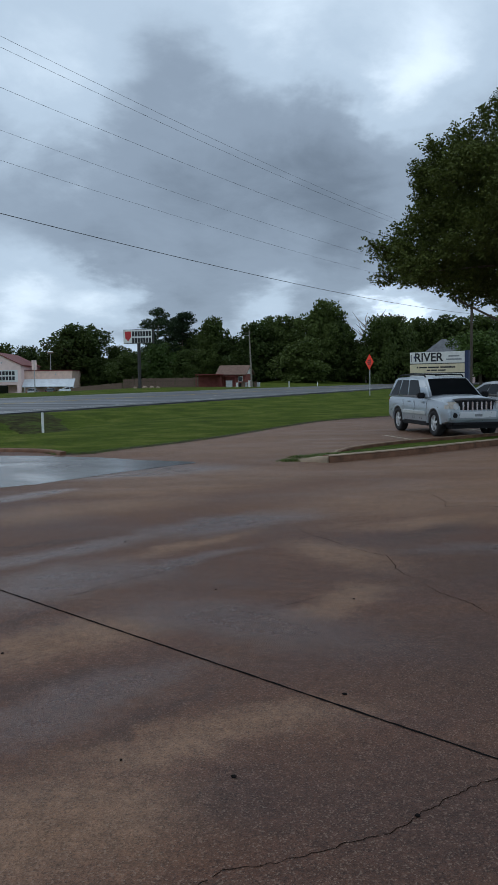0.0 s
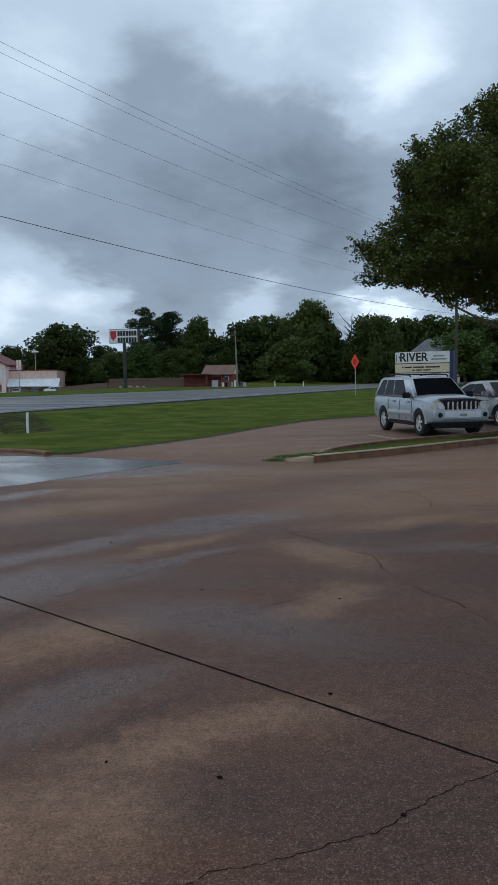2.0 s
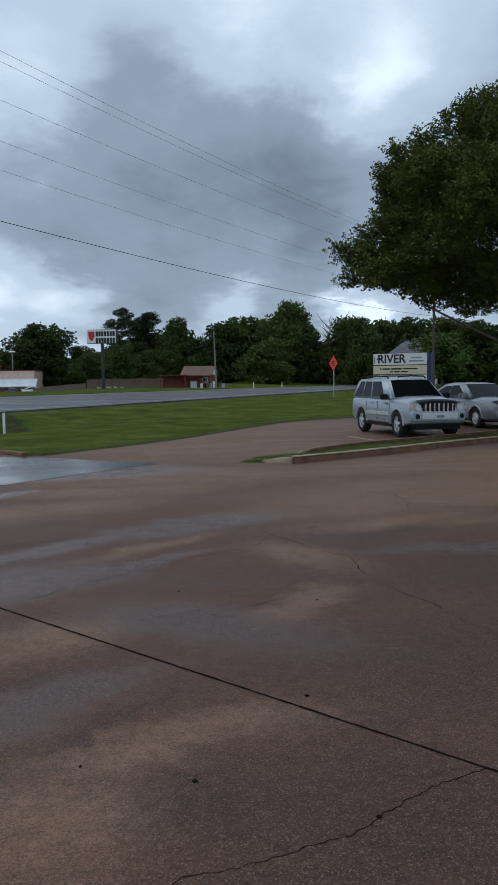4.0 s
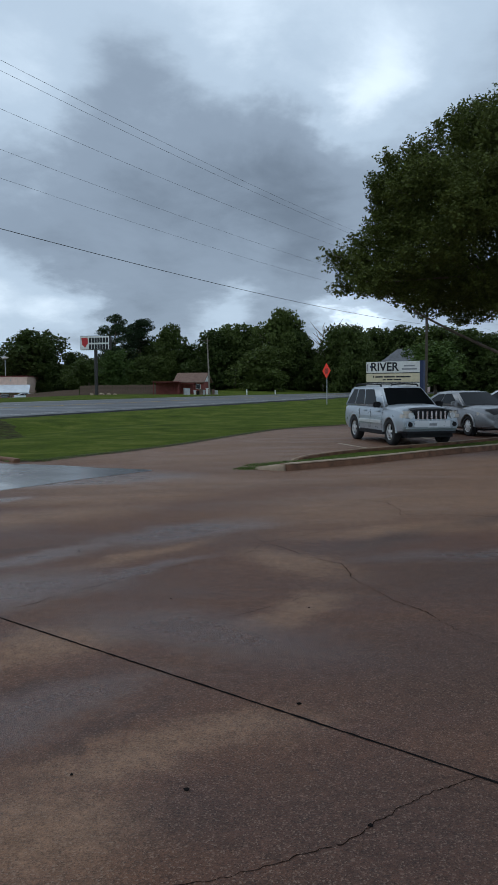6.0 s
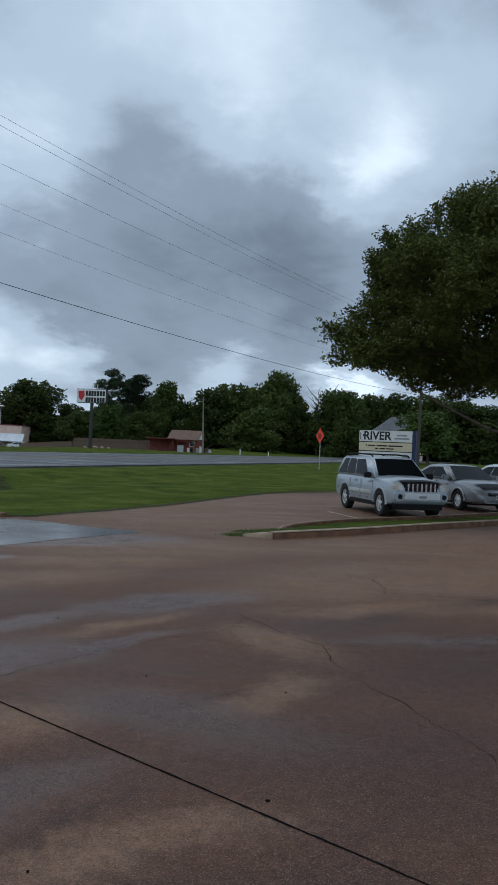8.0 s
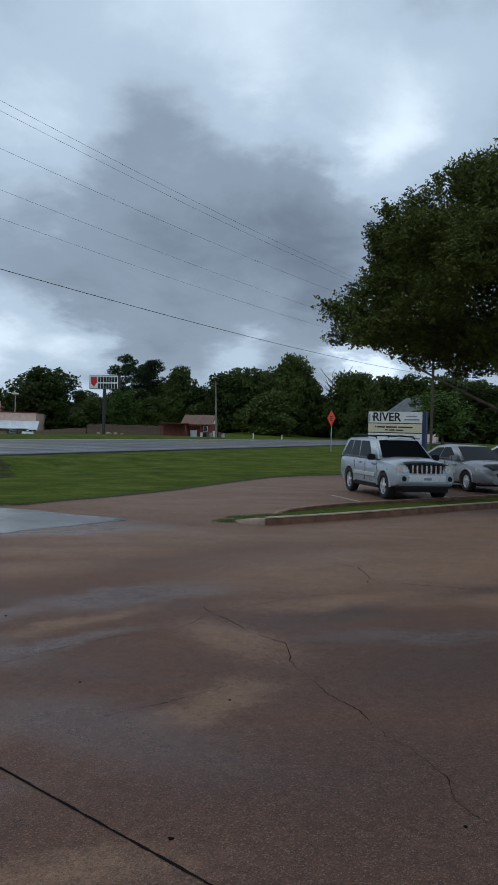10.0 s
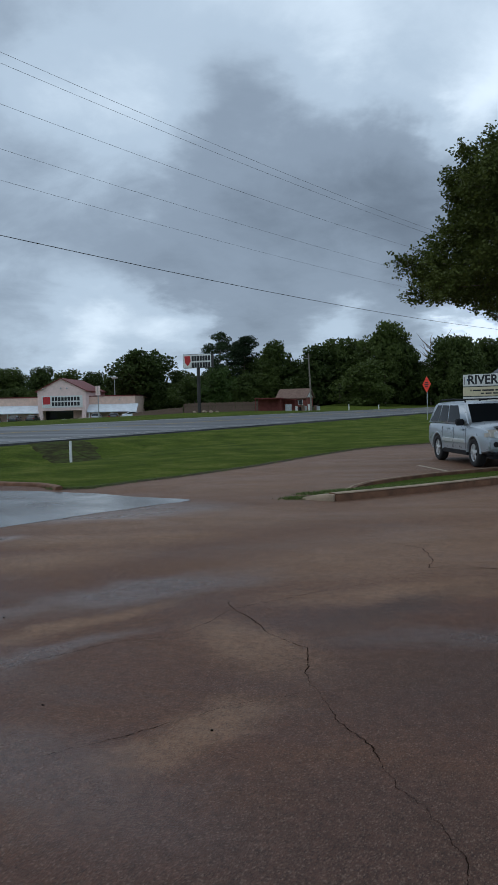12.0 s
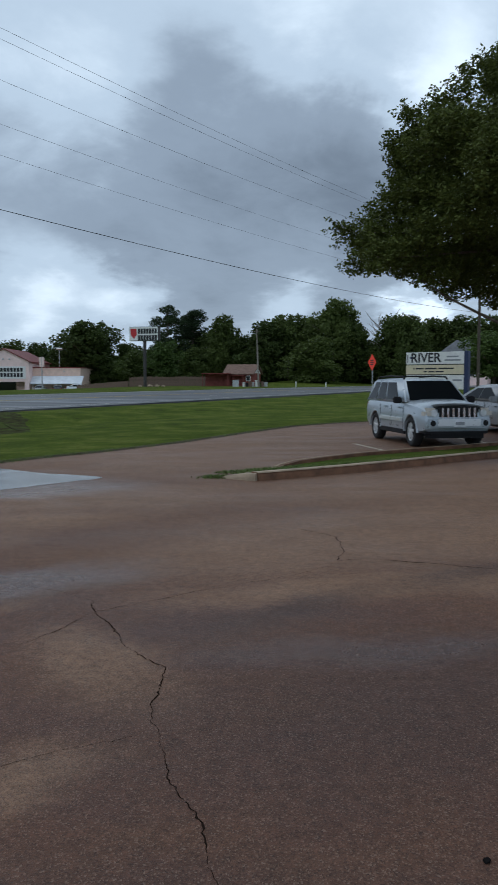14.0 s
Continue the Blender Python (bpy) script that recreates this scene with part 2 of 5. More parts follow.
GROUND = make_grass("mown_grass", (0.034, 0.050, 0.010), (0.070, 0.098, 0.015), (0.140, 0.148, 0.036))
BLADES = Mat("grass_blades", (0.08, 0.13, 0.03), 0.6)
BLADES.b.inputs["Specular IOR Level"].default_value = 0.25
BLADES = BLADES.colour(BLADES.ramp(BLADES.random(True), (0.0, (0.050, 0.085, 0.018)), (0.6, (0.090, 0.140, 0.030)), (1.0, (0.165, 0.170, 0.062)))).m


def make_leaf(name, dark, mid, light):
    m = Mat(name, mid, 0.55)
    r = m.mix(0.55, m.ramp(m.random(True), (0.0, dark), (0.55, mid), (1.0, light)), m.ramp(m.random(), (0.0, dark), (1.0, light)))
    m.colour(r)
    m.b.inputs["Specular IOR Level"].default_value = 0.12
    tr = m.t.nodes.new("ShaderNodeBsdfTranslucent")
    m.link(r, tr.inputs["Color"])
    mx = m.node("ShaderNodeMixShader", Fac=0.18)
    m.link(m.b.outputs[0], mx.inputs[1])
    m.link(tr.outputs[0], mx.inputs[2])
    m.link(mx.outputs[0], m.t.nodes["Material Output"].inputs["Surface"])
    return m.m


LEAF_OAK = make_leaf("oak_leaves", (0.012, 0.019, 0.004), (0.029, 0.044, 0.010), (0.120, 0.146, 0.034))
LEAF_WOOD = make_leaf("woodland_leaves", (0.028, 0.044, 0.012), (0.050, 0.076, 0.018), (0.092, 0.122, 0.032))
LEAF_LIGHT = make_leaf("young_leaves", (0.032, 0.058, 0.014), (0.052, 0.088, 0.020), (0.082, 0.125, 0.032))
LEAF_PINE = make_leaf("pine_needles", (0.016, 0.030, 0.014), (0.026, 0.046, 0.020), (0.045, 0.070, 0.028))


def make_bark(name, a, b):
    m = Mat(name, a, 0.9)
    n = m.noise(9.0, 5.0, 0.65, 0.4, (1, 1, 0.18))
    return m.colour(m.ramp(n, (0.3, a), (0.7, b))).bump(n, 0.8, 0.03).m


BARK = make_bark("grey_brown_bark", (0.060, 0.048, 0.038), (0.16, 0.125, 0.095))
DEADWOOD = make_bark("bleached_deadwood", (0.15, 0.13, 0.11), (0.27, 0.24, 0.20))
POLEWOOD = make_bark("weathered_pole_wood", (0.045, 0.035, 0.027), (0.10, 0.08, 0.06))


def make_asphalt():
    m = Mat("wet_asphalt", (0.06, 0.06, 0.065), 0.35)
    n, s = m.noise(0.45, 4.0, 0.6, 0.2, (0.05, 1.0, 1.0, 56.6)), m.noise(60.0, 2.0, 0.6)
    m.colour(m.mix(0.6, m.ramp(n, (0.38, (0.022, 0.022, 0.025)), (0.62, (0.095, 0.094, 0.098))), m.ramp(s, (0.3, 0.7), (0.7, 1.2)), "MULTIPLY"))
    m.rough(m.ramp(n, (0.38, 0.30), (0.62, 0.62)))
    m.b.inputs["Specular IOR Level"].default_value = 0.3
    return m.bump(s, 0.3, 0.006).m


ASPHALT = make_asphalt()
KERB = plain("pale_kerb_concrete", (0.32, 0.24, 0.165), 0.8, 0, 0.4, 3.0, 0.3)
# stained front faces; also the painted shade of the island's back kerb
KERB_FACE = plain("stained_shaded_kerb_concrete", (0.150, 0.068, 0.034), 0.75, 0, 0.5, 4.0, 0.3)
CRACK = plain("crack_dirt", (0.020, 0.013, 0.010), 0.95)
JOINT = plain("joint_filler", (0.012, 0.011, 0.011), 0.85)
for dull in (CRACK, JOINT):
    dull.node_tree.nodes["Principled BSDF"].inputs["Specular IOR Level"].default_value = 0.0
WORN_LINE = plain("worn_line_paint", (0.52, 0.45, 0.35), 0.8, 0, 0.35, 9.0)
WATER = Mat("rain_water", (0.06, 0.048, 0.042), 0.34)
WATER.b.inputs["Specular IOR Level"].default_value = 0.24
WATER.rough(WATER.ramp(WATER.noise(0.55, 4.0, 0.55, 0.6), (0.30, 0.13), (0.70, 0.30)))
WATER = WATER.bump(WATER.noise(5.0, 2.0), 0.03, 0.01).m
LINE_PAINT = plain("worn_line_paint", (0.55, 0.52, 0.46), 0.6, 0, 0.35, 8.0)
YELLOW_PAINT = plain("worn_yellow_paint", (0.50, 0.34, 0.05), 0.6, 0, 0.35, 8.0)
# dark grass tones with the ditch's shade put into the colour
DITCH_SHADE = Mat("ditch_shade_green", (0.03, 0.02, 0.013), 1.0)
DITCH_SHADE.b.inputs["Specular IOR Level"].default_value = 0.05
DITCH_SHADE = DITCH_SHADE.colour(DITCH_SHADE.ramp(DITCH_SHADE.noise(2.0, 5.0, 0.6), (0.35, (0.022, 0.018, 0.008)), (0.5, (0.040, 0.042, 0.014)), (0.62, (0.055, 0.074, 0.016)))).bump(DITCH_SHADE.noise(4.0, 4.0), 0.8, 0.08).m
RIM_SOIL = plain("brown_rim_soil", (0.062, 0.038, 0.020), 0.95, 0, 0.5, 5.0, 0.5)
WHITE = plain("white_paint", (0.72, 0.72, 0.70), 0.5, 0, 0.12)
CREAM = plain("cream_panel", (0.66, 0.58, 0.40), 0.5, 0, 0.1)
BLUE = plain("blue_painted_steel", (0.014, 0.028, 0.085), 0.4)
INK = plain("black_lettering", (0.012, 0.012, 0.016), 0.5)
GREY_INK = plain("grey_lettering", (0.25, 0.26, 0.28), 0.5)
RED = plain("red_sign_paint", (0.50, 0.020, 0.025), 0.45)
ORANGE = plain("orange_sign_sheeting", (1.0, 0.050, 0.018), 0.45, 0, 0.06)
GALV = plain("galvanised_steel", (0.45, 0.46, 0.47), 0.5, 0.7, 0.25)
DARK_STEEL = plain("dark_brown_steel", (0.030, 0.026, 0.024), 0.5)
CABLE = plain("black_cable", (0.018, 0.018, 0.02), 0.6)
STUCCO = plain("tan_stucco", (0.72, 0.51, 0.42), 0.85, 0, 0.15, 1.5, 0.2)
STUCCO_PALE = plain("pale_stucco", (0.82, 0.62, 0.58), 0.85, 0, 0.1, 1.5, 0.2)
ROOF_METAL = plain("blue_grey_metal_roof", (0.62, 0.67, 0.71), 0.5, 0.0, 0.15, 1.0)
RED_TRIM = plain("dark_red_trim", (0.17, 0.028, 0.022), 0.6)
SHINGLE = plain("brown_shingles", (0.17, 0.105, 0.080), 0.9, 0, 0.3, 2.0, 0.4)
GREY_SHINGLE = plain("grey_shingles", (0.12, 0.125, 0.135), 0.9, 0, 0.25, 2.0, 0.4)
BRICK_RED = plain("red_brown_siding", (0.20, 0.050, 0.038), 0.8, 0, 0.25, 2.0)
FENCE_WOOD = plain("weathered_fence_boards", (0.16, 0.105, 0.078), 0.85, 0, 0.35, 1.5, 0.3)
DARK_GLASS = Mat("dark_window_glass", (0.012, 0.014, 0.016), 0.05).m

# ---------------------------------------------------------------- builders


def mesh_of(name, verts, faces, material, smooth=False):
    me = bpy.data.meshes.new(name)
    me.from_pydata([tuple(v) for v in verts], [], [tuple(f) for f in faces])
    for m in material if isinstance(material, (list, tuple)) else (material,):
        me.materials.append(m)
    if smooth:
        me.shade_smooth()
    return me


def put(name, me, parent=None, label="", at=None):
    ob = new(name, me)
    if parent is not None:
        ob.parent = parent
    if at is not None:
        ob.matrix_basis = at
    if label:
        tagged(ob, label)
    return ob


def part(name, bm, material, parent=None, label="", smooth=False, at=None):
    """Links a bmesh as one mesh object under a thing or a part."""
    bm.normal_update()
    me = bpy.data.meshes.new(name)
    bm.to_mesh(me)
    bm.free()
    me.materials.append(material)
    if smooth:
        me.shade_smooth()
    return put(name, me, parent, label, at)


def thing(name, at, label, category, group="", kind=""):
    ob = new(name)
    ob.empty_display_size = 0.2
    ob.matrix_basis = at
    return tagged(ob, label, category, group, kind)


def add_box(bm, x0, x1, y0, y1, z0, z1, bevel=0.0):
    vs = [bm.verts.new((x, y, z)) for z in (z0, z1) for x, y in ((x0, y0), (x1, y0), (x1, y1), (x0, y1))]
    fs = [bm.faces.new([vs[i] for i in f]) for f in ((3, 2, 1, 0), (4, 5, 6, 7), (0, 1, 5, 4), (1, 2, 6, 5), (2, 3, 7, 6), (3, 0, 4, 7))]
    if bevel:
        edges = {e for f in fs for e in f.edges}
        bmesh.ops.bevel(bm, geom=list(edges), offset=bevel, segments=2, affect="EDGES")
    return bm


def box(x0, x1, y0, y1, z0, z1, bevel=0.0):
    return add_box(bmesh.new(), x0, x1, y0, y1, z0, z1, bevel)


def add_tube(bm, points, radii, sides=8, cap=True):
    """A tapered tube along points."""
    rings = []
    for i, p in enumerate(points):
        p = Vector(p)
        a, b = Vector(points[max(0, i - 1)]), Vector(points[min(len(points) - 1, i + 1)])
        q = (b - a).to_track_quat("Z", "Y")
        r = radii[i] if isinstance(radii, (list, tuple)) else radii
        rings.append([bm.verts.new(p + q @ Vector((r * math.cos(k * math.tau / sides), r * math.sin(k * math.tau / sides), 0))) for k in range(sides)])
    for a, b in zip(rings, rings[1:]):
        for k in range(sides):
            bm.faces.new((a[k], a[(k + 1) % sides], b[(k + 1) % sides], b[k]))
    if cap:
        bm.faces.new(rings[0][::-1])
        bm.faces.new(rings[-1])
    return bm


def tube(points, radii, sides=8):
    return add_tube(bmesh.new(), points, radii, sides)


def prism(outline, z0, z1, bevel=0.0):
    """An upright block on a ground outline."""
    bm = bmesh.new()
    lo, hi = [bm.verts.new((x, y, z0)) for x, y in outline], [bm.verts.new((x, y, z1)) for x, y in outline]
    n = len(outline)
    bm.faces.new(lo[::-1])
    top = bm.faces.new(hi)
    for i in range(n):
        bm.faces.new((lo[i], lo[(i + 1) % n], hi[(i + 1) % n], hi[i]))
    bmesh.ops.recalc_face_normals(bm, faces=bm.faces)
    if bevel:
        bmesh.ops.bevel(bm, geom=list(top.edges), offset=bevel, segments=2, affect="EDGES")
    return bm


# ---------------------------------------------------------------- lie of the land
# the road runs along ALONG; ACROSS points from the lot over the road
ALONG, ACROSS, ROAD0 = np.array((0.55, 0.835)), np.array((-0.835, 0.55)), np.array((-3.2, 49.5))
ROAD_NEAR, ROAD_EDGE, ROAD_FAR = 2.0, 17.8, 25.0


def smooth(a, b, v):
    t = min(1.0, max(0.0, (v - a) / (b - a)))
    return t * t * (3 - 2 * t)


def road_coords(x, y):
    q = np.array((x, y)) - ROAD0
    return float(q @ ACROSS), float(q @ ALONG)


def road_xy(u, s):
    q = ROAD0 + u * ACROSS + s * ALONG
    return float(q[0]), float(q[1])


def road_z(u, s):
    near = 0.0085 * min(40.0, max(-25.0, s))
    return near + (0.42 - near) * min(1.0, max(0.0, (u - ROAD_NEAR) / (ROAD_FAR - ROAD_NEAR)))


LOT = [(-60, 19.71), (-5.96, 19.61), (-4.52, 18.96), (-3.85, 17.83), (-3.19, 17.91), (-2.55, 19.45), (-1.7, 21.14), (-0.24, 23.62), (1.67, 27.76), (3.14, 30.7), (4.23, 32.12), (6.74, 34.19), (43.58, 64.82), (70, 40), (70, -40), (-60, -40)]


def lot_z(x, y):
    """The lot falls gently away and drains to a shallow dip before the kerbs."""
    return -0.045 * smooth(9, 18, y) - 0.16 * smooth(16, 21.8, y) - 0.08 * math.exp(-((y - 15.7) / 2.8) ** 2) * smooth(7.5, 2.5, x)


def in_lot(x, y):
    inside = False
    for (xa, ya), (xb, yb) in zip(LOT, LOT[1:] + LOT[:1]):
        if (ya > y) != (yb > y) and x < (xb - xa) * (y - ya) / (yb - ya) + xa:
            inside = not inside
    return inside


def land(x, y):
    u, s = road_coords(x, y)
    if u < ROAD_NEAR:
        z = road_z(ROAD_NEAR, s) * smooth(-16, 1, u) - 0.02
        z += 0.05 * noise.noise((x * 0.25, y * 0.25, 0)) * smooth(-18, -8, u) * smooth(1.5, -4, u)
        z -= 0.42 * math.exp(-((u + 5.5) / 2.6) ** 2) * smooth(2, -22, s)      # ditch
        return z + 0.04 - 0.12 * smooth(0.6, 1.7, u) + lot_z(x, y) * smooth(-1, -12, u)
    if u <= ROAD_FAR:
        return road_z(u, s) - 0.12 + 0.14 * smooth(ROAD_EDGE - 0.4, ROAD_EDGE + 0.8, u)
    left, right = smooth(-12, -34, x), smooth(-2, 16, x)
    away, near_away = smooth(ROAD_FAR, 85, u), smooth(ROAD_FAR, 58, u)
    return 0.42 - 0.02 - 1.6 * left * away + 2.7 * right * near_away + 0.08 * noise.noise((x * 0.06, y * 0.06, 3)) * smooth(25, 40, u)


def spaced(dense_a, dense_b, step, far_a, far_b):
    out = list(np.arange(dense_a, dense_b + 1e-6, step))
    d, v = step, dense_b
    while v < far_b:
        d *= 1.16
        v += d
        out.append(v)
    d, v = step, dense_a
    while v > far_a:
        d *= 1.16
        v -= d
        out.insert(0, v)
    return out


def build_ground():
    xs, ys = spaced(-9, 14, 0.3, -3500, 3500), spaced(15, 44, 0.3, -300, 4500)
    verts = [(x, y, -0.28 if in_lot(x, y) else land(x, y)) for y in ys for x in xs]
    n = len(xs)
    faces = [(j * n + i, j * n + i + 1, j * n + n + i + 1, j * n + n + i) for j in range(len(ys) - 1) for i in range(n - 1)]
    tagged(put("ground", mesh_of("ground", verts, faces, GROUND, True)), "mown roadside grass, green and damp, with a shallow ditch", "ground", kind="structure")


build_ground()


def build_lot():
    lot = thing("pavement", pose(0, 0, 0), "brown exposed-aggregate concrete parking lot, wet from rain, cracked", "parking lot", kind="structure")
    a, b = Vector((-1.64, 6.05)), Vector((1.21, 3.33))
    way = (b - a).normalized()
    side = Vector((-way.y, way.x))
    for name, sign in (("slab", 1), ("slab", -1)):
        bm = prism(LOT, -0.32, 0.0)
        for k in range(22):
            bmesh.ops.bisect_plane(bm, geom=bm.verts[:] + bm.edges[:] + bm.faces[:], plane_co=(0, 9 + 0.65 * k, 0), plane_no=(0, 1, 0))
        for k in range(16):
            bmesh.ops.bisect_plane(bm, geom=bm.verts[:] + bm.edges[:] + bm.faces[:], plane_co=(-6 + k, 0, 0), plane_no=(1, 0, 0))
        for v in bm.verts:
            if v.co.z > -0.1:
                v.co.z += lot_z(v.co.x, v.co.y)
        co = (a + side * 0.003 * sign).to_3d()
        geom = list(bm.verts) + list(bm.edges) + list(bm.faces)
        bmesh.ops.bisect_plane(bm, geom=geom, plane_co=co, plane_no=(side * sign).to_3d(), clear_inner=True)
        edge = [e for e in bm.edges if e.is_boundary]
        bmesh.ops.holes_fill(bm, edges=edge)
        part(name, bm, CONCRETE, lot)
    bm = bmesh.new()
    rng = random.Random(23)
    prev = None
    for k in range(-160, 341):
        c = a + way * (0.05 * k) if -100 < k < 250 else a + way * (0.05 * k + (k + 100 if k <= -100 else k - 250) * 0.5)
        edge = [c + side * (o * rng.uniform(0.0045, 0.0085) + rng.uniform(-0.0025, 0.0025)) for o in (-1, 1)]
        pair = [bm.verts.new((e.x, e.y, lot_z(e.x, e.y) + 0.002)) for e in edge]
        if prev:
            bm.faces.new((prev[0], pair[0], pair[1], prev[1]))
        prev = pair
    part("joint", bm, JOINT, lot, "black crumbling joint filler")
    return lot


LOT_THING = build_lot()


def crack(points, width, seed):
    """A hairline crack: a thin jagged dark strip that pinches out here and there."""
    rng = random.Random(seed)
    bm = bmesh.new()
    line = []
    for (xa, ya), (xb, yb) in zip(points, points[1:]):
        n = max(2, int(math.dist((xa, ya), (xb, yb)) / 0.018))
        line += [(xa + (xb - xa) * k / n, ya + (yb - ya) * k / n) for k in range(n)]
    prev, drift, jag = None, 0.0, 0.0
    for i in range(len(line) - 1):
        (xa, ya), (xb, yb) = line[i], line[i + 1]
        ln = math.dist((xa, ya), (xb, yb))
        nx, ny = -(yb - ya) / ln, (xb - xa) / ln
        drift = drift * 0.94 + rng.uniform(-0.007, 0.007)
        jag = jag * 0.5 + rng.uniform(-0.005, 0.005)
        w = width * max(0.12, 0.75 + 0.9 * noise.noise((xa * 3, ya * 3, seed))) * rng.uniform(0.5, 1.3)
        pair = [bm.verts.new((xa + nx * (drift + jag + o), ya + ny * (drift + jag + o), 0.0015 + lot_z(xa, ya))) for o in (w, -w)]
        if prev and rng.random() > 0.03:
            bm.faces.new((prev[1], pair[1], pair[0], prev[0]))
        prev = pair
    part("crack", bm, CRACK, LOT_THING)


def build_road():
    road = thing("road", pose(0, 0, 0), "wide wet grey asphalt highway with worn lane lines", "road", kind="structure")
    ss = [-900, -500, -250, -120] + list(range(-60, 161, 10)) + [220, 320, 500, 900]
    us = [ROAD_NEAR - 0.02, ROAD_NEAR, 5, 8, 10, 12, 15, ROAD_EDGE, ROAD_EDGE + 0.02]
    verts, faces = [], []
    for s in ss:
        for k, u in enumerate(us):
            drop = 0.25 if k in (0, len(us) - 1) else 0.0
            verts.append((*road_xy(u, s), road_z(u, s) + 0.03 - drop))
    n = len(us)
    for j in range(len(ss) - 1):
        for i in range(n - 1):
            faces.append((j * n + i, j * n + n + i, j * n + n + i + 1, j * n + i + 1))
    put("carriageway", mesh_of("carriageway", verts, faces, ASPHALT), road)
    def stripe(name, u, s0, s1, w, material):
        bm = bmesh.new()
        steps = max(1, int((s1 - s0) / 10))
        prev = None
        for k in range(steps + 1):
            s = s0 + (s1 - s0) * k / steps
            pair = [bm.verts.new((*road_xy(u + o, s), road_z(u + o, s) + 0.036)) for o in (-w, w)]
            if prev:
                bm.faces.new((prev[0], pair[0], pair[1], prev[1]))
            prev = pair
        part(name, bm, material, road)
    for u in (3.2, 16.8):
        stripe("edge_line", u, -200, 400, 0.07, LINE_PAINT)
    for u in (9.8, 10.2):
        stripe("centre_line", u, -200, 400, 0.06, YELLOW_PAINT)
    for u in (6.5, 13.5):
        for s in range(-60, 200, 12):
            stripe("lane_dash", u, s, s + 3, 0.06, LINE_PAINT)


build_road()

# ---------------------------------------------------------------- kerbs, island, puddle


def kerb_run(name, line, width, top, material, parent=None, base=-0.05, lip=0.03, tops=None):
    """A kerb with a rounded upper edge along a ground line; width goes to its left."""
    bm = bmesh.new()
    rows = []
    for i, p in enumerate(line):
        a, b = Vector(line[max(0, i - 1)]), Vector(line[min(len(line) - 1, i + 1)])
        w = (b - a).normalized()
        side = Vector((-w.y, w.x))
        p = Vector(p)
        ground = lot_z(p.x, p.y)
        top = tops[i] if tops else top
        prof = [(0.0, base), (0.012, top - lip * 1.6), (0.012 + lip * 0.5, top - lip * 0.4), (0.012 + lip * 1.5, top), (width, top), (width, base)]
        rows.append([bm.verts.new((*(p + side * o), z + ground)) for o, z in prof])
    for r, q in zip(rows, rows[1:]):
        for k in range(len(r) - 1):
            bm.faces.new((r[k], q[k], q[k + 1], r[k + 1]))
    bm.faces.new(rows[0])
    bm.faces.new(rows[-1][::-1])
    bmesh.ops.recalc_face_normals(bm, faces=bm.faces)
    return part(name, bm, material, parent)


def slid(line, away):
    """The ground line moved to its left."""
    out = []
    for i, p in enumerate(line):
        a, b = Vector(line[max(0, i - 1)]), Vector(line[min(len(line) - 1, i + 1)])
        w = (b - a).normalized()
        out.append((p[0] - w.y * away, p[1] + w.x * away))
    return out


FRONT = [(1.44, 15.44), (1.89, 15.15), (2.7, 15.74), (3.34, 16.13), (4.16, 16.66), (5.05, 17.31), (6.15, 18.3), (8.65, 20.86), (11.97, 23.67), (17.42, 28.08), (23.96, 33.32)]
BACK = [(2.01, 16.5), (2.23, 17.16), (2.55, 17.75), (3.22, 18.63), (4.14, 19.78), (5.29, 20.86), (7.29, 22.36), (10.34, 24.81), (14.15, 28.08), (21.78, 34.19)]


def build_island():
    island = thing("planting_island", pose(0, 0, 0), "raised grass island edged with stained concrete kerbs, shade painted on the back one", "traffic island", kind="structure")
    kerb_run("kerb", [(1.24, 15.62), (1.36, 15.46), (1.56, 15.31), (1.83, 15.12)], 0.24, 0.10, KERB, island, tops=[0.015, 0.06, 0.10, 0.125])
    for a, b in ((1, 4), (4, 7), (7, 9), (9, 10)):
        seg = FRONT[a:b + 1]
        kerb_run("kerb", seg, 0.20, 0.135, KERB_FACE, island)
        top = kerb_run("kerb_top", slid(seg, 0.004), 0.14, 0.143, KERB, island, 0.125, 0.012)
    rise = [0.085] * (len(BACK) - 3) + [0.08, 0.06, 0.02]
    # the brown carries the shade of this kerb's inner side; only the rim is pale
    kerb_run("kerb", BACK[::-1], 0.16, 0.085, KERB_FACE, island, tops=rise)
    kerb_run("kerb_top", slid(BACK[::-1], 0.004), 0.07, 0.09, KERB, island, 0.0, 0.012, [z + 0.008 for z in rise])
    # turf, crowned in the middle
    bm = bmesh.new()
    rows = []
    n = 40
    def at(line, t):
        k = t * (len(line) - 1)
        i = min(len(line) - 2, int(k))
        f = k - i
        return line[i][0] + (line[i + 1][0] - line[i][0]) * f, line[i][1] + (line[i + 1][1] - line[i][1]) * f
    front, back = slid(FRONT, 0.12), slid(BACK[::-1], 0.12)[::-1]
    for j in range(n + 1):
        f, b = at(front[1:], j / n), at(back, j / n)
        row = []
        for k in range(9):
            t = k / 8
            z = 0.10 - 0.085 * t + 0.02 * noise.noise((f[0] * 2, t * 6, 1)) if 0 < k < 8 else (0.10 if k == 0 else 0.01)
            x, y = f[0] + (b[0] - f[0]) * t, f[1] + (b[1] - f[1]) * t
            row.append(bm.verts.new((x, y, z + lot_z(x, y))))
        rows.append(row)
    for r, q in zip(rows, rows[1:]):
        for k in range(8):
            bm.faces.new((r[k], q[k], q[k + 1], r[k + 1]))
    part("turf", bm, GROUND, island, smooth=True)
    return island


build_island()
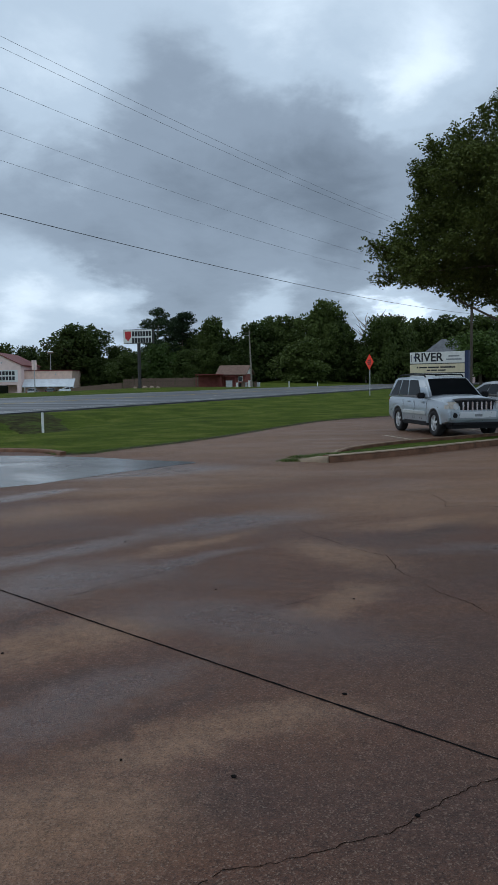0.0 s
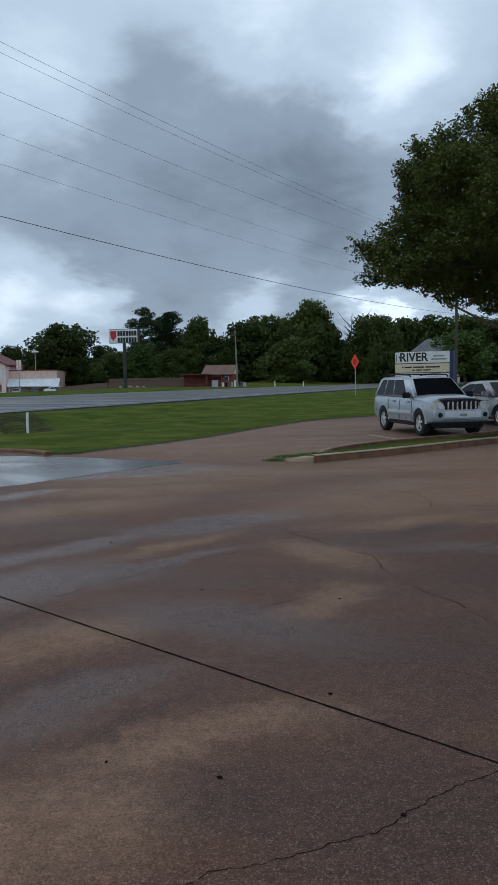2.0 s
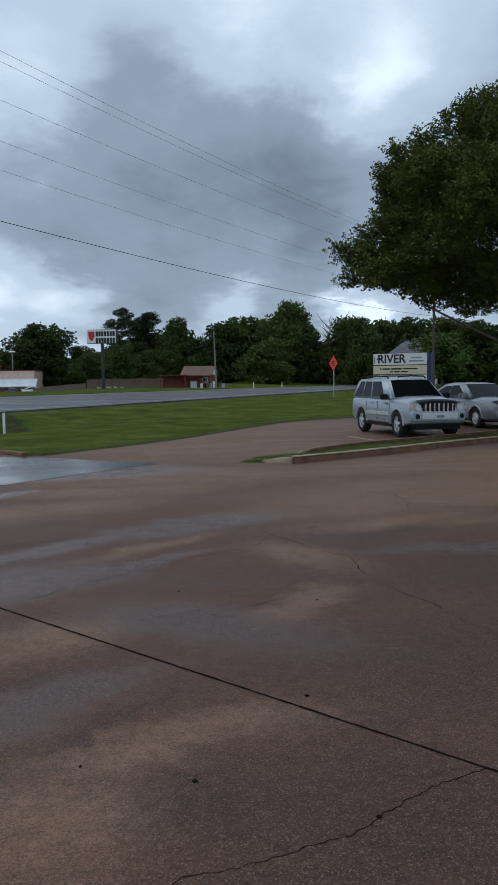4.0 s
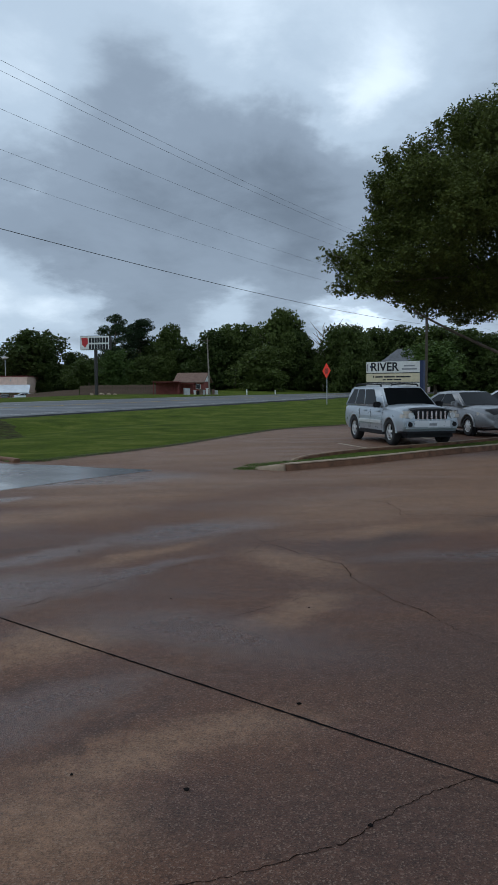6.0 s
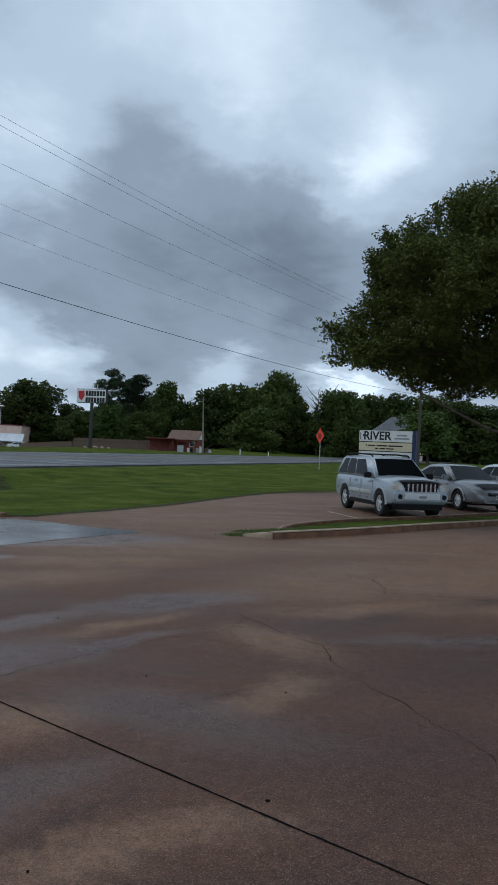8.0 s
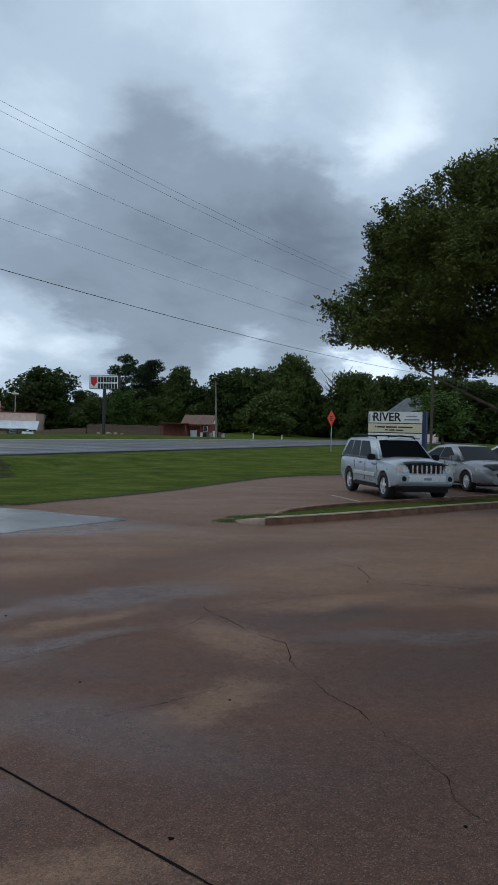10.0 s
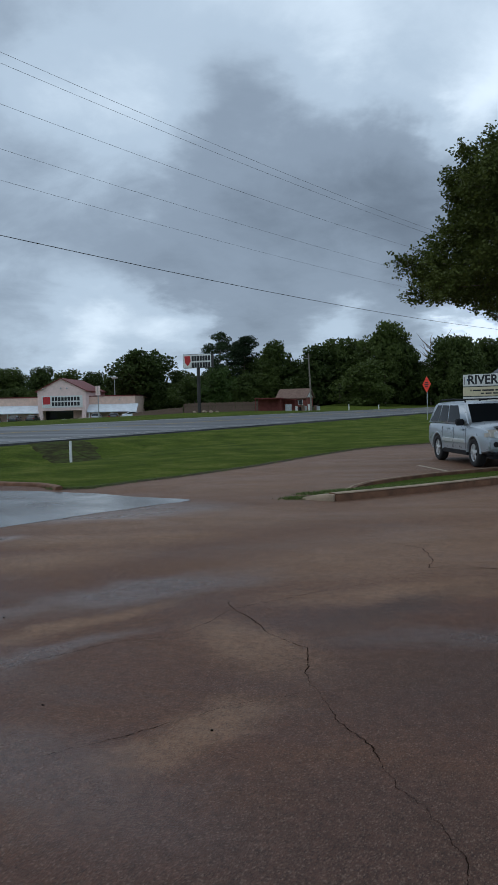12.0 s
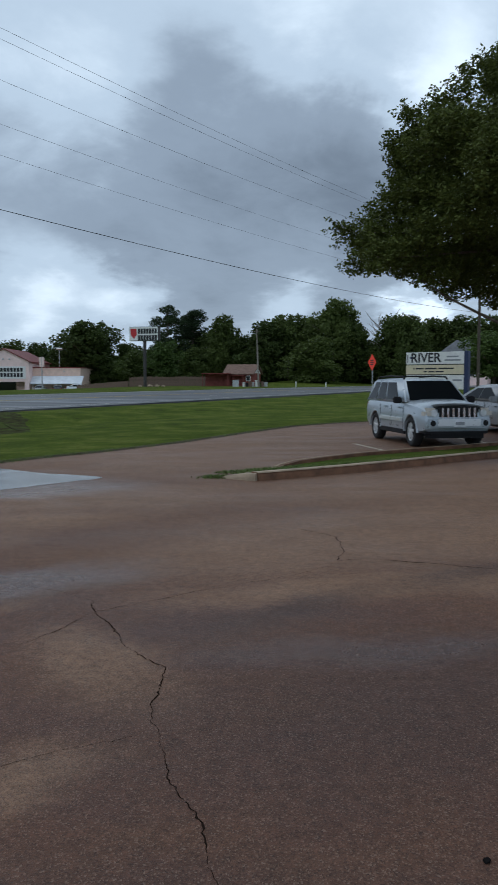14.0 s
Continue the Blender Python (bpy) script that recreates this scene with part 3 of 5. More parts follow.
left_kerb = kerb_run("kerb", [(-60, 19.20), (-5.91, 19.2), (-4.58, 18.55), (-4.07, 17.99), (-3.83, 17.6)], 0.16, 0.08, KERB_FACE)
tagged(left_kerb, "low worn concrete kerb between wet lot and grass", "kerb", kind="structure")


def blob_outline(points, wobble, seed, steps=6):
    rng = random.Random(seed)
    out = []
    n = len(points)
    for i in range(n):
        p = [Vector(points[(i + k) % n]) for k in (-1, 0, 1, 2)]
        for k in range(steps):
            t = k / steps
            v = 0.5 * ((2 * p[1]) + (p[2] - p[0]) * t + (2 * p[0] - 5 * p[1] + 4 * p[2] - p[3]) * t * t + (3 * p[1] - p[0] - 3 * p[2] + p[3]) * t ** 3)
            out.append((v.x + rng.uniform(-wobble, wobble), v.y + rng.uniform(-wobble, wobble)))
    return out


def puddle(points, seed, label):
    outline = blob_outline(points, 0.03, seed)
    bm = bmesh.new()
    bm.faces.new([bm.verts.new((x, y, lot_z(x, y) + 0.004)) for x, y in outline])
    bmesh.ops.triangulate(bm, faces=bm.faces)
    tagged(part("puddle", bm, WATER), label, "puddle", kind="structure")


puddle([(-16.51, 18.14), (-6.16, 17.83), (-3.34, 17.16), (-1.95, 16.32), (-0.72, 15.68), (-1.25, 14.85), (-2.12, 13.35), (-2.7, 12.3), (-3.3, 11.65), (-6, 10.4), (-16, 7.8)], 3, "shallow rain puddle reflecting the grey sky on concrete")

# cracks in the concrete
crack([(0.01, 2.58), (0.11, 2.71), (0.24, 2.73), (0.36, 2.76), (0.47, 2.81), (0.58, 2.87), (0.71, 2.92), (0.78, 2.96), (0.88, 3.05), (0.98, 3.11), (1.16, 3.22), (1.3, 3.3)], 0.0028, 1)
crack([(-1.04, 5.78), (-0.69, 6.19), (-0.29, 6.65), (0.13, 7.0), (0.47, 7.13), (0.67, 7.44), (0.83, 7.84)], 0.0024, 2)
crack([(0.83, 7.84), (1.03, 7.5), (1.13, 7.25), (1.24, 7.1), (1.42, 6.87), (1.42, 6.48), (1.42, 6.25), (1.50, 5.97), (1.56, 5.75), (1.68, 5.5), (1.80, 5.15), (1.88, 4.9)], 0.0042, 3)
crack([(1.88, 4.9), (1.95, 4.6), (1.9, 4.35), (2.02, 4.1)], 0.0025, 13)
crack([(0.83, 7.84), (0.76, 8.1), (0.38, 8.4), (-0.3, 8.7)], 0.0034, 4)
crack([(0.83, 7.84), (1.2, 8.13), (1.63, 8.46), (2.18, 8.8), (2.5, 9.15)], 0.0032, 5)
crack([(2.3, 10.7), (2.64, 10.3), (2.66, 9.65), (2.55, 9.3), (2.75, 9.35), (3.4, 9.2), (4.4, 8.7), (5.6, 8.3)], 0.0046, 6)
crack([(4.0, 8.2), (3.9, 7.7), (4.4, 7.4), (5.2, 7.5)], 0.003, 8)
crack([(1.38, 6.1), (0.9, 5.85), (0.5, 5.5), (0.2, 5.3)], 0.002, 10)
crack([(4.6, 12.2), (5.6, 12.0), (6.8, 12.3)], 0.004, 9)


def pebble(x, y, r, seed):
    rng = random.Random(seed)
    bm = bmesh.new()
    bmesh.ops.create_icosphere(bm, subdivisions=1, radius=r)
    for v in bm.verts:
        v.co = Vector((v.co.x * rng.uniform(0.7, 1.4), v.co.y * rng.uniform(0.6, 1.1), v.co.z * 0.5))
    ob = part("pebble", bm, JOINT, at=pose(x, y, r * 0.35 + lot_z(x, y), 0, 0, rng.uniform(0, 180)))
    tagged(ob, "small dark clod lying on the concrete", "pebble", "clods on the lot")


for k, (x, y, r) in enumerate([(0.15, 3.25, 0.012), (0.784, 2.966, 0.011), (0.671, 4.004, 0.012), (-1.15, 4.65, 0.01), (1.9, 4.1, 0.011), (3.0, 5.1, 0.014), (2.35, 4.9, 0.011), (-0.9, 7.6, 0.012), (2.62, 5.25, 0.016), (-0.3, 3.4, 0.008), (0.95, 5.6, 0.009), (3.3, 6.2, 0.012), (0.0, 5.9, 0.009)]):
    pebble(x, y, r, 40 + k)


def stall_line(x, y):
    """A worn parking line on the lot behind the island."""
    bm = bmesh.new()
    w, d = Vector((0.976, 0.217)) * 0.05, Vector((-0.217, 0.976)) * 2.7
    p = Vector((x, y))
    bm.faces.new([bm.verts.new((*c, 0.004 + lot_z(*c))) for c in (p - w, p + w, p + d + w, p + d - w)])
    part("stall_line", bm, WORN_LINE, LOT_THING)


for k in range(4):
    stall_line(4.98 + 3.0 * k, 20.71 + 2.72 * k)


def shaded_bank(points, seed):
    """A dark sheet over the ditch bank; its colour stands in for shade."""
    outline = blob_outline(points, 0.14, seed)
    bm = bmesh.new()
    c = Vector((sum(p[0] for p in outline) / len(outline), sum(p[1] for p in outline) / len(outline)))
    rings = []
    for f in (1.0, 0.9, 0.8, 0.7, 0.6, 0.5, 0.4, 0.3, 0.2, 0.1):
        rings.append([bm.verts.new((q.x, q.y, land(q.x, q.y) + (-0.03 if f == 1.0 else 0.035))) for q in (c.lerp(Vector(p), f) for p in outline)])
    n = len(outline)
    for a, b in zip(rings, rings[1:]):
        for k in range(n):
            bm.faces.new((a[k], a[(k + 1) % n], b[(k + 1) % n], b[k]))
    bm.faces.new(rings[-1])
    bmesh.ops.recalc_face_normals(bm, faces=bm.faces)
    tagged(part("bare_soil", bm, DITCH_SHADE, smooth=True), "dark green-brown sheet standing in for shade on a ditch bank", "soil", kind="structure")


shaded_bank([(-13.0, 42.5), (-10.4, 40.5), (-8.6, 37.5), (-7.1, 33.5), (-6.4, 30.6), (-7.4, 30.0), (-9.2, 32.5), (-11.8, 37.5)], 12)

# ---------------------------------------------------------------- trees


def quad_mesh(name, quads, material):
    """One mesh of many loose four-cornered leaves; quads is an array (n, 4, 3)."""
    n = len(quads)
    me = bpy.data.meshes.new(name)
    me.vertices.add(4 * n)
    me.vertices.foreach_set("co", np.ascontiguousarray(quads, dtype=np.float32).ravel())
    me.loops.add(4 * n)
    me.loops.foreach_set("vertex_index", np.arange(4 * n, dtype=np.int32))
    me.polygons.add(n)
    me.polygons.foreach_set("loop_start", np.arange(0, 4 * n, 4, dtype=np.int32))
    me.polygons.foreach_set("loop_total", np.full(n, 4, dtype=np.int32))
    me.materials.append(material)
    me.update()
    me.validate()
    return me


def leaf_quads(rng, centres, length, width, droop=0.25):
    """A kite-shaped leaf at each centre, turned at random."""
    n = len(centres)
    d = rng.normal(size=(n, 3))
    d[:, 2] = d[:, 2] * 0.6 - droop
    d /= np.linalg.norm(d, axis=1)[:, None]
    e = np.cross(d, rng.normal(size=(n, 3)))
    e /= np.linalg.norm(e, axis=1)[:, None] + 1e-9
    l = length * rng.uniform(0.6, 1.3, (n, 1))
    w = width * rng.uniform(0.6, 1.3, (n, 1))
    return np.stack([centres - d * l * 0.5, centres + e * w * 0.5 - d * l * 0.05, centres + d * l * 0.5, centres - e * w * 0.5 - d * l * 0.05], axis=1)


def clump_points(rng, centres, radii, count, flat=0.75):
    """Leaf places in shells round clump centres."""
    pick = rng.choice(len(centres), count, p=radii ** 2 / np.sum(radii ** 2))
    d = rng.normal(size=(count, 3))
    d /= np.linalg.norm(d, axis=1)[:, None]
    r = radii[pick] * rng.uniform(0.25, 1.0, count) ** 0.45 * (1 + 0.11 * rng.normal(size=count).clip(-1.5, 2.2))
    d[:, 2] *= flat
    return centres[pick] + d * r[:, None]


def limbs(bm, base, targets, r0, rng):
    for t in targets:
        t = Vector(t)
        b = Vector(base)
        mid = b.lerp(t, 0.45) + Vector((rng.uniform(-0.3, 0.3), rng.uniform(-0.3, 0.3), 0.12 * (t - b).length))
        add_tube(bm, [b, b.lerp(mid, 0.6) + Vector((0, 0, 0.1)), mid, mid.lerp(t, 0.6), t], [r0, r0 * 0.8, r0 * 0.55, r0 * 0.32, r0 * 0.1], 6)


def woodland_meshes(seed, height, radius, bare, leaf, count, spread=1.0):
    """Trunk and crown of a broad-leaved tree, leafy to near the ground."""
    rng, pr = np.random.default_rng(seed), random.Random(seed)
    k = 46
    c = []
    for i in range(k):
        h = bare + (0.97 - bare) * (i + rng.uniform(0, 1)) / k
        reach = radius * spread * math.sin(math.pi * (0.24 + 0.74 * (h - bare) / (1 - bare))) ** 0.7
        a, q = rng.uniform(0, math.tau), reach * rng.uniform(0.40, 1.12)
        c.append((q * math.cos(a), q * math.sin(a), h * height))
    c = np.array(c)
    rad = rng.uniform(0.15, 0.37, k) * radius
    c[:, 2] = np.minimum(c[:, 2], height - rad * 0.7)
    p = clump_points(rng, c, rad, count, 0.72)
    # the shaded heart of the crown
    m = count // 3
    z = rng.uniform(bare, 0.86, m)
    a, q = rng.uniform(0, math.tau, m), np.sqrt(rng.uniform(0, 1, m)) * radius * 0.62 * np.sin(np.pi * (0.24 + 0.70 * (z - bare) / (1 - bare))) ** 0.7
    heart = np.stack([q * np.cos(a), q * np.sin(a), z * height], 1)
    quads = np.concatenate([leaf_quads(rng, p, leaf, leaf * 0.7), leaf_quads(rng, heart, leaf * 1.9, leaf * 1.5)])
    crown = quad_mesh("crown", quads, LEAF_WOOD)
    bm = tube([(0, 0, -0.3), (0.1, 0, height * 0.25), (0.0, 0.1, height * 0.5), (0.1, 0, height * 0.85)], [height * 0.022, height * 0.018, height * 0.013, height * 0.004], 8)
    limbs(bm, (0.05, 0, height * max(0.2, bare)), c[20:34:2], height * 0.009, pr)
    me = bpy.data.meshes.new("trunk")
    bm.to_mesh(me)
    bm.free()
    me.materials.append(BARK)
    return me, crown


def pine_meshes(seed, height):
    rng, pr = np.random.default_rng(seed), random.Random(seed)
    c, rad = [], []
    for i in range(44):
        h = rng.uniform(0.42, 1.0)
        reach = 3.4 * math.sin(math.pi * (0.25 + 0.62 * (h - 0.42) / 0.58))
        a = rng.uniform(0, math.tau)
        q = reach * rng.uniform(0.2, 1.0)
        c.append((q * math.cos(a), q * math.sin(a), h * height - 0.5))
        rad.append(rng.uniform(0.8, 1.4))
    c, rad = np.array(c), np.array(rad)
    p = clump_points(rng, c, rad, 14000, 0.6)
    crown = quad_mesh("crown", leaf_quads(rng, p, 0.34, 0.14, 0.0), LEAF_PINE)
    bm = tube([(0, 0, -0.3), (0.1, 0.1, height * 0.4), (0.0, 0.1, height * 0.75), (0.1, 0, height * 0.97)], [0.24, 0.19, 0.13, 0.04], 8)
    for q in c:
        z = q[2] - 0.5
        add_tube(bm, [(0.05, 0.08, z), (q[0] * 0.5, q[1] * 0.5, z + 0.1), tuple(q)], [0.06, 0.045, 0.02], 5)
    me = bpy.data.meshes.new("trunk")
    bm.to_mesh(me)
    bm.free()
    me.materials.append(BARK)
    return me, crown


def plant(meshes, x, y, turn, scale, label, category="tree", group="", crown_material=None):
    t = thing("tree" if category == "tree" else "bush", Matrix.LocRotScale((x, y, land(x, y)), Euler((0, 0, turn)), scale), label, category, group)
    put("trunk", meshes[0], t)
    put("crown", meshes[1], t)
    return t


KINDS = [woodland_meshes(100 + k, 10.0, 4.6, (0.01, 0.03, 0.05, 0.36, 0.02, 0.40, 0.04, 0.02)[k], 0.42, 5200) for k in range(8)]
LIGHT_KIND = woodland_meshes(77, 6.6, 2.6, 0.22, 0.26, 4200)
LIGHT_KIND[1].materials.clear()
LIGHT_KIND[1].materials.append(LEAF_LIGHT)
TREES = [(-52.8, 175, 10.0, 5), (-48.4, 180, 9.8, 5), (-40.8, 170, 8.4, 4), (-33.6, 165, 13.4, 7.4), (-29, 170, 6.6, 4), (-26.3, 172, 9.2, 4), (-22.1, 160, 7, 4),
         (-4.9, 150, 13.3, 4.5), (-9.2, 158, 10.9, 5), (-1.4, 150, 9.7, 5), (3.1, 142, 11.8, 5), (7, 144, 13, 5), (10.5, 150, 13, 4.5), (14.9, 140, 15.3, 4.4),
         (18.3, 140, 12.5, 4), (11, 132, 8.3, 5), (25.2, 136, 12.2, 5), (26.3, 130, 11.9, 4), (37.6, 140, 12.4, 6), (33, 143, 12.2, 5), (29.5, 146, 12.4, 5)]
MORE_TREES = [(41.6, 135, 11.9, 6), (46.7, 130, 10.9, 6), (50.8, 125, 10, 6), (59, 130, 10.7, 6), (-60.8, 180, 11.3, 5), (-69.9, 185, 11.3, 6), (-75.2, 180, 12.2, 6), (66, 120, 11, 6), (-84, 178, 11, 6)]
grove = random.Random(5)
for k, (x, y, top, r) in enumerate(TREES + MORE_TREES):
    h = top - land(x, y)
    plant(KINDS[k % 8], x, y, grove.uniform(0, 6.28), (r / 4.6, r / 4.6, h / 10.0), "broad-leaved woodland tree in dense dark green leaf", group="woodland behind the road")
# lower growth that fills the wood's edge
for k in range(104):
    x = -82 + 150 * (k + grove.random() * 0.8) / 104
    y = (168 if x < -20 else 150 - 0.28 * max(0, x)) + grove.uniform(-4, 8)
    h = grove.uniform(4.5, 8.8) * (0.85 if x < -20 else 1.0)
    w = grove.uniform(3.2, 4.6)
    plant(KINDS[k % 8], x, y, grove.uniform(0, 6.28), (w / 4.6, w / 4.6, h / 10.0), "bushy undergrowth tree at the edge of the wood", group="undergrowth behind the road")
PINES = [pine_meshes(11, 15.0), pine_meshes(12, 15.0)]
for k, (x, y, top) in enumerate([(-15.3, 150, 15.2), (-10.9, 155, 15.4), (-13.2, 160, 14.0)]):
    plant(PINES[k % 2], x, y, k * 2.0, (1.0, 1.0, (top - land(x, y)) / 15.0), "tall pine with open clumps of dark needles", group="pines behind the road")
plant(LIGHT_KIND, -12.7, 124, 1.0, (1, 1, 1.05), "young fresh green tree beside a plank fence")
plant(LIGHT_KIND, 28.6, 92, 2.0, (1.5, 1.5, 1.0), "rounded fresh green tree across the road")


def dead_tree(x, y, h, seed):
    rng = random.Random(seed)
    bm = tube([(0, 0, -0.3), (0.1, 0, h * 0.4), (-0.1, 0.1, h * 0.7), (0.3, 0, h)], [0.2, 0.16, 0.1, 0.02], 7)
    for k in range(22):
        z = h * rng.uniform(0.5, 0.95)
        a, l = rng.uniform(0, 6.28), rng.uniform(1.0, 3.0)
        e = Vector((math.cos(a) * l, math.sin(a) * l, z + l * rng.uniform(0.5, 1.1)))
        m = Vector((0, 0, z)).lerp(e, 0.5) + Vector((rng.uniform(-0.2, 0.2), 0, -0.1))
        add_tube(bm, [(0, 0, z), m, e], [0.10, 0.07, 0.02], 5)
    t = thing("dead_tree", pose(x, y, land(x, y)), "bare bleached dead tree among green woodland", "tree")
    part("trunk", bm, DEADWOOD, t)


dead_tree(22.6, 139, 11.6, 8)
dead_tree(24.6, 138, 11.2, 9)


def sprigs(rng, roots, out, length, leaves, leaf, width):
    """Twigs that point outwards, each with leaves set along it: the leaf kites and the twig lines."""
    n = len(roots)
    d = out + rng.normal(size=(n, 3)) * 0.45
    d /= np.linalg.norm(d, axis=1)[:, None]
    ln = length * rng.uniform(0.5, 1.3, n)
    t = rng.uniform(0.05, 1.05, (n, leaves)) ** 0.8
    at = roots[:, None, :] + d[:, None, :] * (ln[:, None] * t)[:, :, None]
    at += rng.normal(size=at.shape) * (0.055 * (1.25 - 0.6 * t))[:, :, None]
    at[:, :, 2] -= 0.10 * (ln[:, None] * t) ** 2
    return leaf_quads(rng, at.reshape(-1, 3), leaf, width), roots, roots + d * ln[:, None]


def build_oak():
    """The large tree over the island."""
    rng, pr = np.random.default_rng(4), random.Random(4)
    cx, cy = 10.6, 21.6
    tree = thing("tree", pose(cx, cy, 0.14), "large spreading shade tree with dense small green leaves", "tree")
    c, rad = [], []
    while len(c) < 190:
        a, h = rng.uniform(0, math.tau), rng.uniform(0, 1)
        z = 3.75 + 4.95 * h
        reach = 5.7 * math.sqrt(max(0.02, 1 - ((z - 4.9) / 4.15) ** 2)) if z > 4.9 else 4.9 + 0.65 * (z - 3.5)
        q = reach * rng.uniform(0.0, 1.0) ** 0.30
        c.append((q * math.cos(a), q * math.sin(a), z))
        rad.append(rng.uniform(0.34, 0.72))
    # long low limbs that reach over the parked cars
    for dx, dy, z, r in [(-6.6, -0.6, 4.72, 0.28), (-6.15, -0.5, 4.6, 0.42), (-5.6, -0.5, 4.4, 0.55), (-6.1, -1.6, 3.98, 0.38), (-5.6, -1.2, 4.05, 0.5), (-6.2, 0.4, 4.1, 0.3), (-5.9, 0.6, 4.6, 0.5),
                         (-4.7, -1.0, 3.85, 0.6), (-4.2, 0.3, 3.8, 0.6), (-3.2, -0.8, 3.7, 0.6), (-2.6, -1.6, 3.5, 0.6), (-1.6, 0.6, 3.6, 0.6), (-2.2, 1.6, 3.6, 0.6), (-0.8, -1.6, 3.6, 0.6), (0.6, -1.2, 3.6, 0.6), (-3.4, 1.2, 3.6, 0.6), (-5.3, -0.6, 5.4, 0.6), (-5.4, 0.6, 5.2, 0.6), (-4.6, -1.4, 5.2, 0.8), (-5.0, -1.6, 6.1, 0.6), (-5.3, -0.2, 6.6, 0.42), (-5.1, -0.8, 7.1, 0.36), (-4.4, -0.5, 7.4, 0.4), (-3.3, -0.6, 8.2, 0.45), (-4.9, 0.5, 6.2, 0.6)]:
        c.append((dx, dy, z))
        rad.append(r)
    shell = len(c)
    for _ in range(110):      # inner growth
        a, q = rng.uniform(0, math.tau), rng.uniform(0, 4.5)
        c.append((q * math.cos(a), q * math.sin(a), rng.uniform(4.0, 8.2)))
        rad.append(rng.uniform(0.7, 1.1))
    c, rad = np.array(c), np.array(rad)
    heart = np.array((0, 0, 4.6))

    def outward(p):
        v = p - heart
        return v / (np.linalg.norm(v, axis=1)[:, None] + 1e-6) + np.array((0, 0, 0.25))

    roots = clump_points(rng, c[:shell], rad[:shell], 17000, 0.75)
    a, ta, ha = sprigs(rng, roots, outward(roots), 0.34, 24, 0.080, 0.050)
    inner = clump_points(rng, c[shell:], rad[shell:], 80000, 0.75)
    # bold shoots that break the outline
    bold = c[:shell][rng.choice(shell, 420)]
    bold = bold + outward(bold) * rng.uniform(0.0, 0.15, (420, 1))
    b, tb, hb = sprigs(rng, bold, outward(bold) * 1.6, 0.46, 34, 0.082, 0.050)
    quads = np.concatenate([a, b, leaf_quads(rng, inner, 0.13, 0.085)])
    mid = quads.mean(axis=1)      # the crown's ragged underside
    under = 3.33 + 0.3 * np.sin(mid[:, 0] * 2.3 + 0.6) * np.sin(mid[:, 1] * 1.9 + 1.0) + 0.15 * np.sin(mid[:, 0] * 5.1)
    quads = quads[mid[:, 2] > under]
    put("crown", quad_mesh("crown", quads, LEAF_OAK), tree)
    # the shoots' own twigs, three-sided
    tw = bmesh.new()
    for p, q in zip(tb, hb):
        add_tube(tw, [tuple(p - (q - p) * 0.4), tuple(p), tuple(q)], [0.011, 0.009, 0.003], 3, False)
    tagged(part("twigs", tw, BARK, tree), "thin dark twigs at the rim of the crown", kind="stuff")
    bm = tube([(0, 0, -0.3), (0.02, 0, 0.4), (-0.05, 0.05, 1.5), (-0.1, 0, 2.6), (0, 0.1, 4.5), (0.1, 0, 7.5)], [0.42, 0.31, 0.27, 0.24, 0.16, 0.05], 12)
    limbs(bm, (-0.1, 0, 2.4), [(-3.3, -0.5, 4.6), (-4.6, 0.6, 5.4), (3.5, 1.5, 5.0), (1.5, -4.0, 5.0), (-1.5, 3.8, 5.2), (3.0, -2.5, 5.5)], 0.14, pr)
    limbs(bm, (0, 0.1, 4.4), [(-4.6, -0.6, 7.0), (-2.5, 2.5, 8.0), (3.0, 1.0, 8.0), (-1.5, -3.0, 8.0), (1.0, 2.0, 8.6)], 0.10, pr)
    limbs(bm, (-1.6, -0.2, 3.5), [(-6.6, -0.6, 4.7), (-5.6, -1.4, 4.0), (-5.2, 0.5, 5.9)], 0.07, pr)
    # the drooping low bough
    add_tube(bm, [(-0.1, 0, 2.1), (-1.2, -0.3, 2.1), (-2.2, -0.5, 2.22), (-2.9, -0.6, 2.5), (-3.7, -0.7, 2.85), (-4.5, -0.7, 3.25), (-5.0, -0.7, 3.6)], [0.07, 0.06, 0.05, 0.042, 0.034, 0.024, 0.01], 7)
    part("trunk", bm, BARK, tree, smooth=True)


build_oak()

# ---------------------------------------------------------------- signs and posts


def lettering(name, text, size, material, parent, at, thin=0.004, widen=1.0, bold=0.0):
    cu = bpy.data.curves.new(name, "FONT")
    cu.body, cu.size, cu.extrude, cu.offset = text, size, thin, bold
    cu.align_x, cu.align_y = "LEFT", "CENTER"
    tmp = bpy.data.objects.new(name, cu)
    scene.collection.objects.link(tmp)
    me = bpy.data.meshes.new_from_object(tmp.evaluated_get(bpy.context.evaluated_depsgraph_get()))
    bpy.data.objects.remove(tmp)
    me.transform(Matrix.Diagonal((widen, 1, 1, 1)))
    me.materials.clear()
    me.materials.append(material)
    return put(name, me, parent, "", at)


def bars(name, rows, material, parent, y):
    """Unreadable writing: plain bars, each (x0, x1, z0, z1) on the face at y."""
    for x0, x1, z0, z1 in rows:
        part(name, box(x0, x1, y - 0.004, y + 0.004, z0, z1), material, parent)


